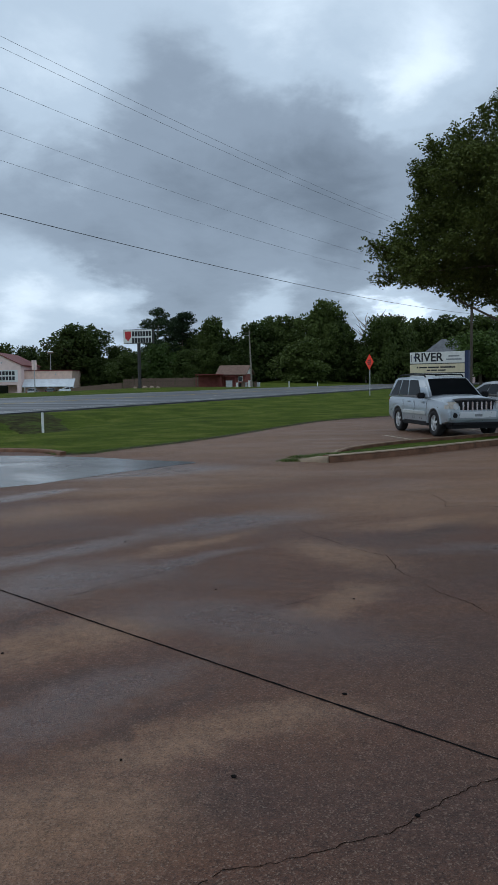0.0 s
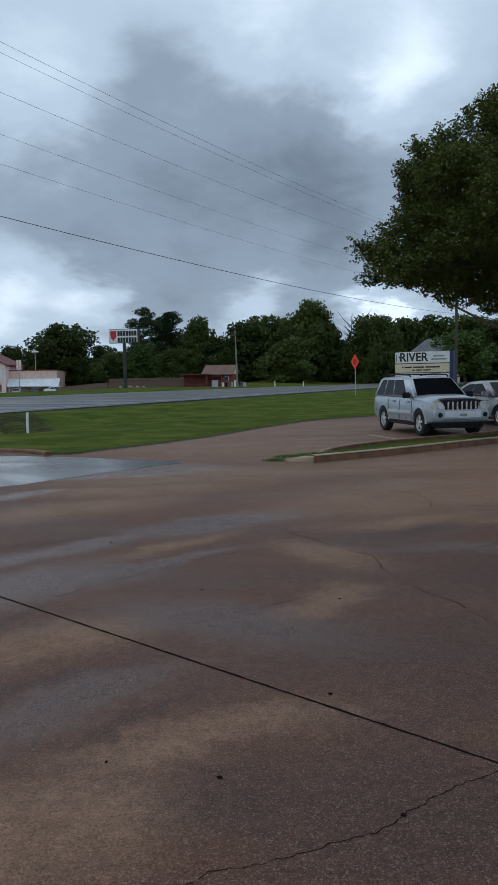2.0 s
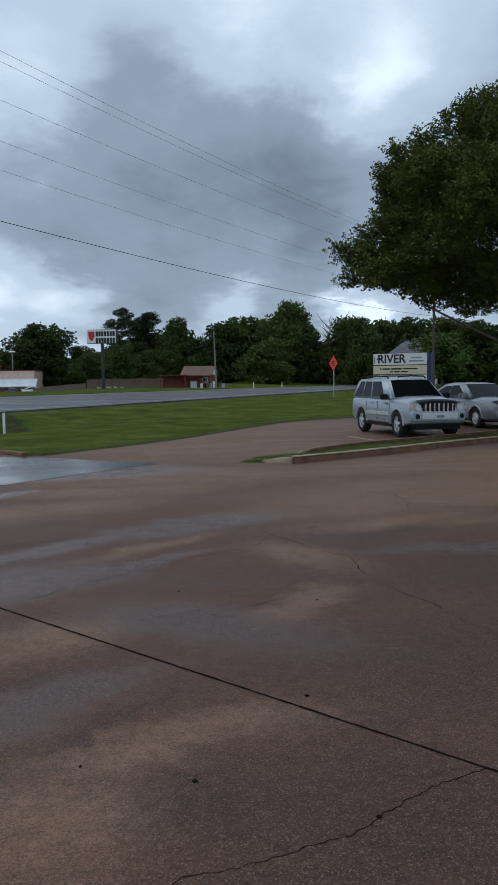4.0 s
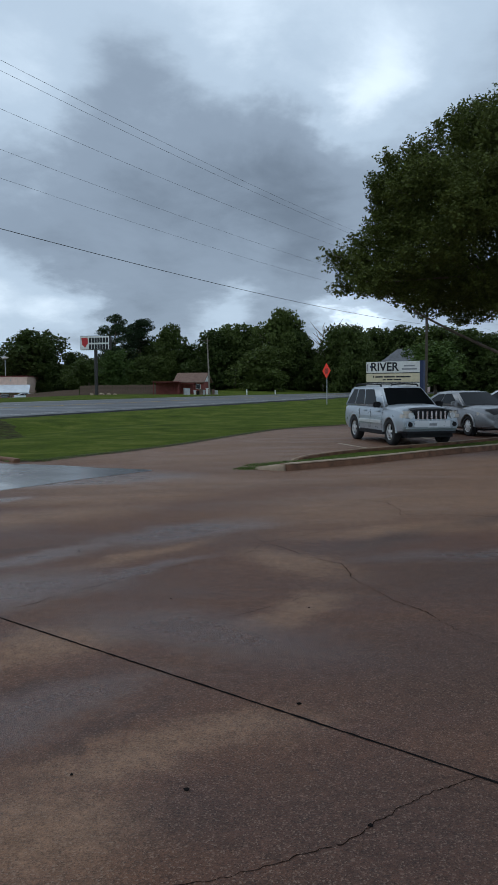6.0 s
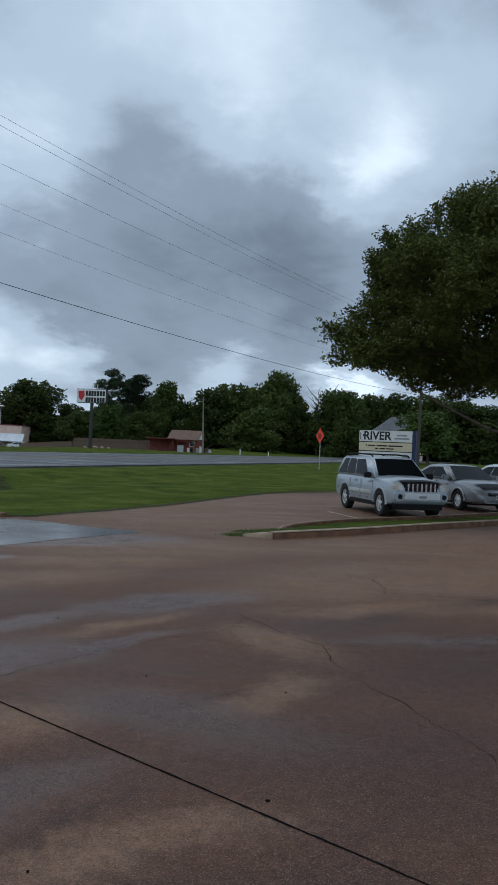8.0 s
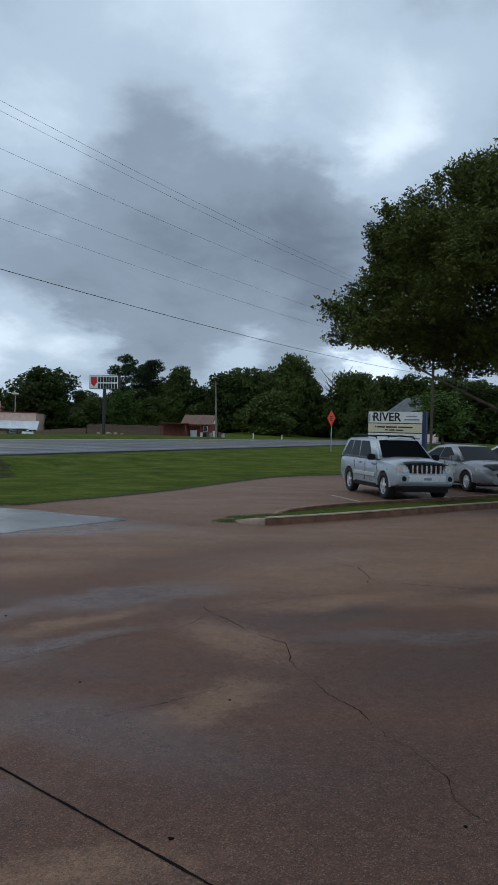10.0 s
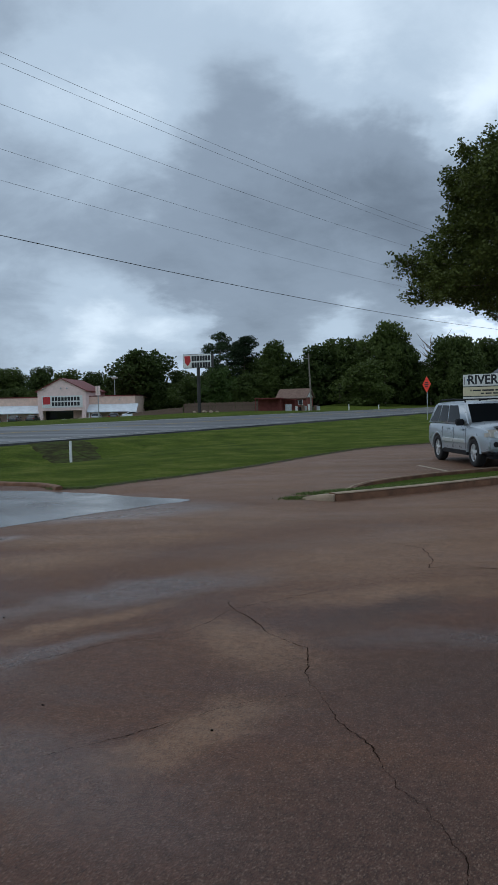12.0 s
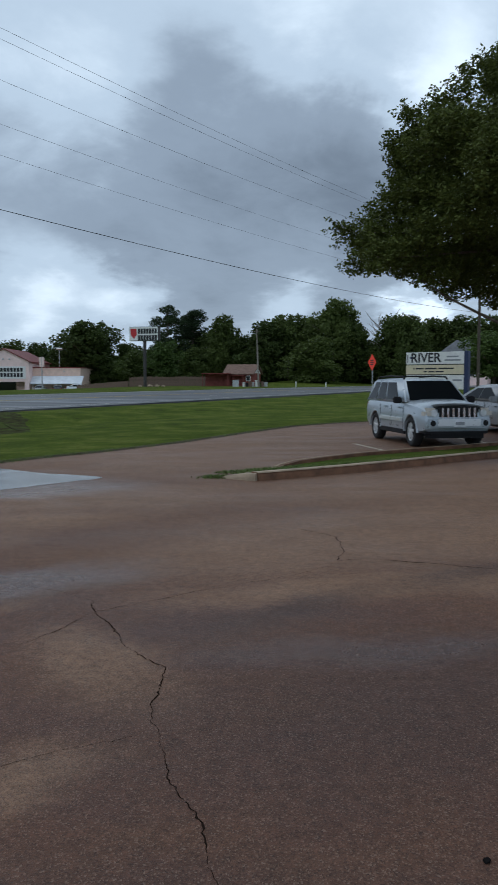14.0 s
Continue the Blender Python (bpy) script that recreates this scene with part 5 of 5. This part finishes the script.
def wheel(parent, x, y, r, width, side, spokes):
    """Tyre, rim and spokes; side is -1 or 1 for the outer face."""
    w = part("wheel", box(-0.05, 0.05, -0.05, 0.05, -0.05, 0.05), BLACK_TRIM, parent, at=pose(x, y, r))
    bm = bmesh.new()
    prof = [(0.62, -0.5), (0.90, -0.5), (0.98, -0.38), (1.0, -0.2), (1.0, 0.2), (0.98, 0.38), (0.90, 0.5), (0.62, 0.5)]
    rings = []
    for k in range(36):
        a = k * math.tau / 36
        rings.append([bm.verts.new((r * q * math.cos(a), width * o, r * q * math.sin(a))) for q, o in prof])
    for k in range(36):
        a, b = rings[k], rings[(k + 1) % 36]
        for i in range(len(prof)):
            j = (i + 1) % len(prof)
            bm.faces.new((a[i], b[i], b[j], a[j]))
    bmesh.ops.recalc_face_normals(bm, faces=bm.faces)
    part("tyre", bm, RUBBER, w, "black rubber tyre", True)
    bm = bmesh.new()
    f = side * width * 0.44
    add_tube(bm, [(0, f, 0), (0, f + side * 0.02, 0)], [r * 0.16, r * 0.14], 12)
    for s in range(spokes):
        a = s * math.tau / spokes + 0.3
        c, d = Vector((math.cos(a), 0, math.sin(a))), Vector((-math.sin(a), 0, math.cos(a)))
        o = Vector((0, f, 0))
        vs = [bm.verts.new(o + c * r * q + d * r * h + Vector((0, side * e, 0))) for q, h, e in ((0.08, -0.10, 0.01), (0.64, -0.075, -0.012), (0.64, 0.075, -0.012), (0.08, 0.10, 0.01))]
        bk = [bm.verts.new(v.co - Vector((0, side * 0.03, 0))) for v in vs]
        bm.faces.new(vs)
        bm.faces.new(bk[::-1])
        for k in range(4):
            bm.faces.new((vs[k], bk[k], bk[(k + 1) % 4], vs[(k + 1) % 4]))
    for k in range(36):
        a, b = k * math.tau / 36, (k + 1) * math.tau / 36
        q = [(r * 0.63, f), (r * 0.57, f - side * 0.01), (r * 0.57, f - side * 0.12)]
        for (qa, fa), (qb, fb) in zip(q, q[1:]):
            bm.faces.new([bm.verts.new(v) for v in ((qa * math.cos(a), fa, qa * math.sin(a)), (qa * math.cos(b), fa, qa * math.sin(b)), (qb * math.cos(b), fb, qb * math.sin(b)), (qb * math.cos(a), fb, qb * math.sin(a)))])
    bmesh.ops.recalc_face_normals(bm, faces=bm.faces)
    part("rim", bm, ALLOY, w, "silver alloy rim")


def quad_panel(corners, u0, u1, v0, v1, out, curve=0.0):
    """A pane on the face spanned by four corners (low rear, low front, high front, high rear)."""
    a, b, c, d = [Vector(p) for p in corners]
    n = (b - a).cross(d - a).normalized() * out
    bm = bmesh.new()
    rows = []
    for j in range(4):
        v = v0 + (v1 - v0) * j / 3
        row = []
        for i in range(7):
            u = u0 + (u1 - u0) * i / 6
            p = a.lerp(b, u).lerp(d.lerp(c, u), v)
            row.append(bm.verts.new(p + n * (1 + curve * (1 - (2 * u - 1) ** 2))))
        rows.append(row)
    for r, q in zip(rows, rows[1:]):
        for k in range(6):
            bm.faces.new((r[k], r[k + 1], q[k + 1], q[k]))
    return bm


def trapezoid(corners, pts, out):
    a, b, c, d = [Vector(p) for p in corners]
    n = (b - a).cross(d - a).normalized() * out
    bm = bmesh.new()
    bm.faces.new([bm.verts.new(a.lerp(b, u).lerp(d.lerp(c, u), v) + n) for u, v in pts])
    return bm


def cabin(parent, base, roof, paint):
    """Upper body. base and roof: (x rear, x front, half width rear, half width front, z rear, z front). Returns its four glass faces."""
    bm = bmesh.new()
    xr, xf, wr, wf, zr, zf = base
    ur, uf, vr, vf, tr, tf = roof
    lo = [bm.verts.new(p) for p in ((xr, -wr, zr), (xf, -wf, zf), (xf, wf, zf), (xr, wr, zr))]
    hi = [bm.verts.new(p) for p in ((ur, -vr, tr), (uf, -vf, tf), (uf, vf, tf), (ur, vr, tr))]
    mid = [bm.verts.new((ur * 0.5 + uf * 0.5, y, max(tr, tf) + 0.045)) for y in (-vr * 0.96, vr * 0.96)]
    bm.faces.new(lo[::-1])
    for f in ((lo[0], lo[1], hi[1], mid[0], hi[0]), (lo[1], lo[2], hi[2], hi[1]), (lo[2], lo[3], hi[3], mid[1], hi[2]), (lo[3], lo[0], hi[0], hi[3]), (hi[0], mid[0], mid[1], hi[3]), (mid[0], hi[1], hi[2], mid[1])):
        bm.faces.new(f)
    bmesh.ops.recalc_face_normals(bm, faces=bm.faces)
    faces = {"right": [tuple(v.co) for v in (lo[0], lo[1], hi[1], hi[0])], "left": [tuple(v.co) for v in (lo[2], lo[3], hi[3], hi[2])],
             "front": [tuple(v.co) for v in (lo[1], lo[2], hi[2], hi[1])], "rear": [tuple(v.co) for v in (lo[3], lo[0], hi[0], hi[3])]}
    top = [e for e in bm.edges if min(v.co.z for v in e.verts) > max(zr, zf) + 0.1 or abs(e.verts[0].co.z - e.verts[1].co.z) > 0.2]
    bmesh.ops.bevel(bm, geom=top, offset=0.05, segments=3, affect="EDGES")
    part("cabin", bm, paint, parent, smooth=True)
    return faces


def section(w, b, s, c, belly=0.0):
    """Half section of a body: half width, bottom, shoulder and crown heights."""
    return [(w * 0.86, b), (w * 0.97, b + 0.05), (w, b + 0.25 * (s - b)), (w + belly, b + 0.6 * (s - b)), (w * 0.985, s - 0.10), (w * 0.95, s - 0.02), (w * 0.86, s + 0.3 * (c - s)), (w * 0.45, c - 0.004), (0.08, c)]


def arch_cut(x, r):
    bm = bmesh.new()
    add_tube(bm, [(x, -1.3, r * 0.93), (x, 1.3, r * 0.93)], r * 1.17, 28)
    return bm


def arch_lip(parent, x, r, w, paint, wide=0.05):
    for side in (-1, 1):
        bm = bmesh.new()
        rings = []
        for k in range(19):
            a = radians(2 + 176 * k / 18)
            c, s = math.cos(a), math.sin(a)
            rings.append([bm.verts.new((x + q * c, side * o, r * 0.93 + q * s)) for q, o in ((r * 1.17, w - 0.06), (r * 1.17, w + 0.022), (r * 1.17 + wide, w + 0.018), (r * 1.17 + wide + 0.02, w - 0.01))])
        for p, q in zip(rings, rings[1:]):
            for k in range(3):
                bm.faces.new((p[k], q[k], q[k + 1], p[k + 1]))
        bmesh.ops.recalc_face_normals(bm, faces=bm.faces)
        part("wheel_arch", bm, paint, parent, smooth=True)


def mirrors(parent, x, w, z, paint):
    for side in (-1, 1):
        bm = box(x - 0.07, x + 0.09, side * w + (0.02 if side > 0 else -0.24), side * w + (0.24 if side > 0 else -0.02), z, z + 0.17, 0.03)
        m = part("door_mirror", bm, paint, parent)


def off_roader(at):
    """Boxy off-road estate."""
    car = thing("off_road_car", at, "silver-blue boxy off-road car with roof rails and a black hood cover", "car", "cars in the lot")
    P = PAINT_SILVER_BLUE
    st = [(-2.36, section(0.78, 0.50, 0.92, 0.96)), (-2.30, section(0.88, 0.42, 1.06, 1.10)), (-2.0, section(0.92, 0.36, 1.09, 1.13)), (-1.2, section(0.93, 0.34, 1.09, 1.13)), (0.0, section(0.93, 0.33, 1.08, 1.12)),
          (0.95, section(0.93, 0.33, 1.07, 1.17)), (1.4, section(0.93, 0.34, 1.04, 1.155)), (1.9, section(0.92, 0.36, 1.00, 1.09)), (2.10, section(0.90, 0.38, 0.96, 1.03)), (2.20, section(0.86, 0.42, 0.88, 0.95)), (2.235, section(0.80, 0.46, 0.80, 0.87))]
    me = carved(loft(st), [arch_cut(1.39, 0.375), arch_cut(-1.39, 0.375)])
    me.materials.append(P)
    me.shade_smooth()
    me.set_sharp_from_angle(angle=radians(32))
    body = put("body", me, car)
    part("underbody", box(-2.0, 1.95, -0.70, 0.70, 0.28, 0.75), BLACK_TRIM, car)
    f = cabin(car, (-2.33, 0.98, 0.885, 0.885, 1.08, 1.09), (-2.12, 0.22, 0.70, 0.70, 1.655, 1.655), P)
    part("windscreen", quad_panel(f["front"], 0.06, 0.94, 0.06, 0.92, 0.012, 1.2), CAR_GLASS, car, smooth=True)
    part("rear_window", quad_panel(f["rear"], 0.10, 0.90, 0.12, 0.86, 0.010), CAR_GLASS, car)
    for name in ("right", "left"):
        flip = (lambda p: p) if name == "right" else (lambda p: [(1 - u, v) for u, v in p][::-1])
        for pts in ([(0.055, 0.08), (0.255, 0.08), (0.265, 0.88), (0.115, 0.88)], [(0.285, 0.08), (0.50, 0.08), (0.505, 0.88), (0.295, 0.88)], [(0.53, 0.08), (0.83, 0.08), (0.825, 0.30), (0.80, 0.88), (0.53, 0.88)]):
            part("side_window", trapezoid(f[name], flip(pts), 0.008), CAR_GLASS, car)
    for x in (1.39, -1.39):
        arch_lip(car, x, 0.375, 0.912, P, 0.045)
        for side in (-1, 1):
            wheel(car, x, side * 0.80, 0.375, 0.235, side, 5)
    for side in (-1, 1):
        part("side_moulding", box(-0.88, 0.86, side * 0.945 - 0.03, side * 0.945 + 0.03, 0.60, 0.70, 0.012), MOULDING, car, "pale side moulding")
        part("sill", box(-0.95, 0.95, side * 0.88 - 0.05, side * 0.88 + 0.05, 0.28, 0.40, 0.02), BLACK_TRIM, car)
        for x0 in (-0.35, 0.72):
            part("door_handle", box(x0 - 0.2, x0, side * 0.945 - 0.02, side * 0.945 + 0.02, 0.93, 0.975, 0.008), P, car)
        for x0 in (-0.92, -0.02, 0.88):
            part("door_gap", box(x0 - 0.004, x0 + 0.004, side * 0.930 - 0.004, side * 0.930 + 0.004, 0.45, 1.0), BLACK_TRIM, car)
        part("roof_rail", tube([(-1.95, side * 0.62, 1.68), (-1.85, side * 0.62, 1.735), (-0.9, side * 0.62, 1.755), (0.0, side * 0.62, 1.735), (0.1, side * 0.62, 1.68)], 0.024, 8), BLACK_TRIM, car, "black roof rail")
        # lamps
        lamp = part("headlamp", box(1.98, 2.285, side * 0.71 - 0.19, side * 0.71 + 0.20, 0.715, 0.985, 0.085), LAMP_GLASS, car, "clouded headlamp lens")
        part("reflector", tube([(2.27, side * 0.65, 0.86), (2.288, side * 0.65, 0.86)], [0.088, 0.080], 18), PLATE, lamp, "round pale reflector")
        part("tail_lamp", box(-2.36, -2.22, side * 0.79 - 0.07, side * 0.79 + 0.07, 0.84, 1.04, 0.03), LAMP_RED, car, "red tail lamp")
        part("fog_lamp", tube([(2.22, side * 0.69, 0.62), (2.345, side * 0.69, 0.62)], [0.078, 0.068], 16), BLACK_TRIM, car)
    for x0 in (-1.5, -0.45):
        part("cross_bar", tube([(x0, -0.62, 1.75), (x0, 0.62, 1.75)], 0.018, 8), BLACK_TRIM, car)
    # nose
    part("bumper", box(2.10, 2.33, -0.84, 0.84, 0.50, 0.73, 0.05), P, car)
    part("bumper_strip", box(2.30, 2.345, -0.56, 0.56, 0.55, 0.72, 0.012), MOULDING, car, "bright metal bumper strip")
    part("air_dam", box(1.80, 2.29, -0.83, 0.83, 0.25, 0.53, 0.11), BLACK_TRIM, car, "black lower air dam")
    grille = part("grille", box(2.14, 2.255, -0.53, 0.53, 0.735, 1.005, 0.03), BLACK_TRIM, car, "black grille with upright chrome slots")
    for k in range(7):
        y = -0.42 + 0.14 * k
        part("grille_bar", box(2.25, 2.29, y - 0.027, y + 0.027, 0.745, 0.985, 0.012), CHROME, grille)
    bm = bmesh.new()
    rows = []
    for i in range(6):
        x = 1.97 + 0.23 * i / 5
        z = 1.068 - 0.055 * (i / 5) ** 1.3
        rows.append([bm.verts.new((x, y, z + 0.018 - 0.075 * (abs(y) / 0.8) ** 3 - (0.05 if i == 5 else 0))) for y in np.linspace(-0.62, 0.74, 9)])
    for r, q in zip(rows, rows[1:]):
        for k in range(8):
            bm.faces.new((r[k], r[k + 1], q[k + 1], q[k]))
    bmesh.ops.solidify(bm, geom=bm.faces[:], thickness=0.01)
    part("hood_cover", bm, VINYL, car, "black vinyl cover on the hood's front edge")
    plate = part("number_plate", box(2.345, 2.358, -0.15, 0.16, 0.535, 0.69), PLATE, car)
    part("writing", box(2.358, 2.361, -0.11, 0.12, 0.585, 0.65), GREY_INK, plate)
    mirrors(car, 0.70, 0.90, 1.06, BLACK_TRIM)
    part("wiper", tube([(0.93, -0.55, 1.14), (0.80, 0.05, 1.24)], 0.012, 6), BLACK_TRIM, car)
    return car


def saloon(at, P, label, cover):
    car = thing("saloon_car", at, label, "car", "cars in the lot")
    st = [(-2.40, section(0.66, 0.48, 0.80, 0.90)), (-2.30, section(0.80, 0.36, 0.94, 1.02)), (-1.9, section(0.88, 0.28, 0.99, 1.08)), (-1.0, section(0.91, 0.24, 0.97, 1.02)), (0.2, section(0.91, 0.23, 0.95, 1.0)),
          (1.0, section(0.91, 0.24, 0.92, 1.01)), (1.55, section(0.90, 0.25, 0.86, 0.95)), (2.05, section(0.84, 0.26, 0.76, 0.83)), (2.28, section(0.72, 0.28, 0.66, 0.71)), (2.40, section(0.56, 0.30, 0.56, 0.60))]
    me = carved(loft(st), [arch_cut(1.39, 0.335), arch_cut(-1.39, 0.335)])
    me.materials.append(P)
    me.shade_smooth()
    me.set_sharp_from_angle(angle=radians(32))
    put("body", me, car)
    part("underbody", box(-2.0, 1.95, -0.68, 0.68, 0.2, 0.6), BLACK_TRIM, car)
    f = cabin(car, (-1.98, 1.05, 0.82, 0.84, 1.02, 0.97), (-1.02, 0.22, 0.62, 0.62, 1.425, 1.43), P)
    part("windscreen", quad_panel(f["front"], 0.05, 0.95, 0.05, 0.94, 0.012, 1.2), CAR_GLASS, car, smooth=True)
    part("rear_window", quad_panel(f["rear"], 0.08, 0.92, 0.08, 0.92, 0.010), CAR_GLASS, car)
    for name in ("right", "left"):
        flip = (lambda p: p) if name == "right" else (lambda p: [(1 - u, v) for u, v in p][::-1])
        for pts in ([(0.13, 0.10), (0.47, 0.10), (0.46, 0.86), (0.20, 0.80)], [(0.49, 0.10), (0.86, 0.10), (0.86, 0.25), (0.76, 0.88), (0.48, 0.86)]):
            part("side_window", trapezoid(f[name], flip(pts), 0.008), CAR_GLASS, car)
    for x in (1.39, -1.39):
        arch_lip(car, x, 0.335, 0.905, P, 0.03)
        for side in (-1, 1):
            wheel(car, x, side * 0.79, 0.335, 0.215, side, 9)
    for side in (-1, 1):
        bm = bmesh.new()
        vs = [bm.verts.new(c) for c in ((2.235, side * 0.70, 0.60), (2.33, side * 0.55, 0.585), (2.28, side * 0.50, 0.69), (1.85, side * 0.865, 0.80), (1.88, side * 0.872, 0.70))]
        bm.faces.new(vs if side < 0 else vs[::-1])
        bmesh.ops.solidify(bm, geom=bm.faces[:], thickness=-0.035)
        part("headlamp", bm, LAMP_GLASS, car, "swept-back headlamp lens")
        part("tail_lamp", box(-2.40, -2.2, side * 0.68 - 0.16, side * 0.68 + 0.16, 0.78, 0.95, 0.04), LAMP_RED, car, "red tail lamp")
        part("door_gap", box(0.02, 0.032, side * 0.912 - 0.006, side * 0.912 + 0.006, 0.35, 0.93), BLACK_TRIM, car)
        for x0 in (-0.25, 0.75):
            part("door_handle", box(x0 - 0.2, x0, side * 0.915 - 0.02, side * 0.915 + 0.02, 0.80, 0.835, 0.008), P, car)
    part("grille", box(2.22, 2.415, -0.44, 0.44, 0.50, 0.63, 0.03), BLACK_TRIM, car)
    part("lower_grille", box(2.2, 2.40, -0.50, 0.50, 0.30, 0.40, 0.03), BLACK_TRIM, car)
    part("bumper", box(2.12, 2.41, -0.62, 0.62, 0.40, 0.50, 0.04), P, car)
    plate = part("number_plate", box(2.415, 2.428, -0.15, 0.15, 0.42, 0.56), PLATE, car)
    part("writing", box(2.428, 2.431, -0.11, 0.11, 0.46, 0.52), GREY_INK, plate)
    if cover:
        bm = bmesh.new()
        rows = []
        for i in range(7):
            x = 1.86 + 0.40 * i / 6
            z = 0.892 - 0.165 * (i / 6) ** 1.5
            rows.append([bm.verts.new((x, y * (1 - 0.22 * i / 6), z + 0.02 - 0.10 * (abs(y) / 0.8) ** 3)) for y in np.linspace(-0.62, 0.62, 9)])
        for r, q in zip(rows, rows[1:]):
            for k in range(8):
                bm.faces.new((r[k], r[k + 1], q[k + 1], q[k]))
        bmesh.ops.solidify(bm, geom=bm.faces[:], thickness=0.01)
        part("hood_cover", bm, VINYL, car, "black vinyl cover over the nose")
    mirrors(car, 0.72, 0.87, 0.96, P)
    return car


HEADING = -78.0
off_roader(pose(6.35, 24.02, -0.205, 0, 0, -79.6) @ Matrix.Diagonal((0.965, 0.98, 1.01, 1)))
saloon(pose(9.9, 27.76, -0.205, 0, 0, HEADING) @ Matrix.Scale(1.03, 4), PAINT_SILVER, "silver-grey saloon car with a black nose cover", True)
saloon(pose(13.28, 30.7, -0.205, 0, 0, HEADING) @ Matrix.Scale(1.06, 4), PAINT_PALE, "pale silver saloon car parked in a row", False)


def small_far_car(x, y, turn, paint, label):
    saloon(pose(x, y, land(x, y), 0, 0, turn), paint, label, False)


small_far_car(-29.5, 139, 10, PAINT_PALE, "pale saloon car parked before the farm shop")
PAINT_DARK = car_paint("dark_grey_paint", (0.035, 0.036, 0.04))
PAINT_MAROON = car_paint("dark_maroon_paint", (0.10, 0.022, 0.020))
for x, turn, paint in ((-34.2, 100, PAINT_DARK), (-37.5, 97, PAINT_SILVER), (-49.5, 95, PAINT_DARK), (-53.0, 100, PAINT_DARK), (-57.0, 96, PAINT_MAROON)):
    small_far_car(x, 142.5, turn, paint, "parked saloon car in front of the farm shop awning")


# ---------------------------------------------------------------- small things over the road


def boulder(x, y, r, seed):
    rng = random.Random(seed)
    bm = bmesh.new()
    bmesh.ops.create_icosphere(bm, subdivisions=2, radius=r)
    for v in bm.verts:
        n = 1 + 0.35 * noise.noise(v.co * (1.6 / r) + Vector((seed, 0, 0)))
        v.co = Vector((v.co.x * n * 1.3, v.co.y * n, v.co.z * n * 0.75))
    ob = part("boulder", bm, KERB, at=pose(x, y, land(x, y) + r * 0.4, 0, 0, rng.uniform(0, 360)))
    tagged(ob, "pale boulder lying at the foot of a sign pole", "rock", "boulders at the sign pole")


for k, (x, y, r) in enumerate([(-14.6, 110.6, 0.34), (-13.2, 110.6, 0.4), (-12.3, 110.8, 0.36), (-11.4, 111.0, 0.28)]):
    boulder(x, y, r * 0.75, 60 + k)


def crate(x, y, w, h, material, label, turn):
    t = thing("crate", pose(x, y, land(x, y), 0, 0, turn), label, "crate", "clutter by the road")
    part("body", box(-w / 2, w / 2, -w / 2, w / 2, -0.1, h, 0.03), material, t)
    part("lid", box(-w / 2 - 0.03, w / 2 + 0.03, -w / 2 - 0.03, w / 2 + 0.03, h, h + 0.06, 0.015), material, t)


yard = random.Random(31)
crate(-1.3, 107.5, 0.8, 0.85, GALV, "grey metal utility box beside the road", 8)
for k in range(8):
    crate(-0.2 + 0.42 * k, 108 + yard.uniform(-0.4, 0.5), yard.uniform(0.25, 0.45), yard.uniform(0.35, 0.85), (WHITE, BLACK_TRIM, FENCE_WOOD, GALV)[k % 4], "small box among yard clutter by the road", yard.uniform(0, 90))
for k in range(7):
    crate(-44.0 + 1.55 * k, 144.3 + yard.uniform(-0.5, 0.5), yard.uniform(0.7, 1.1), yard.uniform(0.5, 1.0), (WHITE, FENCE_WOOD, STUCCO_PALE)[k % 3], "stacked goods displayed outside the farm shop", yard.uniform(0, 90))


def carport():
    t = thing("carport", pose(-4.6, 114.5, land(-4.6, 114.5), 0, 0, -6), "low red carport with dark clutter beneath", "carport")
    part("roof", box(-1.6, 2.3, -1.2, 1.6, 1.75, 1.88, 0.02), RED_TRIM, t)
    for x in (-1.5, 2.1):
        for y in (-1.1, 1.4):
            part("post", box(x, x + 0.1, y, y + 0.1, -0.3, 1.75), RED_TRIM, t)
    part("back_panel", box(-1.5, 2.2, 1.5, 1.58, -0.2, 1.75), BRICK_RED, t)


carport()
marker_post(6.4, 99, 0.75, 0.06)
marker_post(10.5, 104, 0.6, 0.06)


def lot_lamp(x, y, h, round_head):
    t = thing("lot_lamp", pose(x, y, land(x, y), 0, 0, 5), "slim pale lamp post at the shop car park", "lamp post", "lamp posts at the shop")
    part("pole", tube([(0, 0, -0.3), (0, 0, h * 0.6), (0, 0, h)], [0.11, 0.09, 0.07], 8), GALV, t)
    if round_head:
        part("head", tube([(0, 0, h), (0, 0, h + 0.25), (0, 0, h + 0.45)], [0.35, 0.75, 0.2], 12), WHITE, t)
    else:
        part("head", box(-0.42, -0.05, -0.1, 0.1, h - 1.7, h, 0.02), STUCCO_PALE, t)
        part("head", box(0.05, 0.42, -0.1, 0.1, h - 1.7, h, 0.02), STUCCO_PALE, t)


lot_lamp(-36.0, 138.5, 6.4, False)
lot_lamp(-36.6, 153.0, 8.2, True)


def thin_post(x, y, h):
    t = thing("wire_post", pose(x, y, land(x, y)), "thin dark post standing in grass", "post")
    part("post", tube([(0, 0, -0.3), (0, 0, h)], 0.06, 8), POLEWOOD, t)


thin_post(37.5, 92, 4.2)
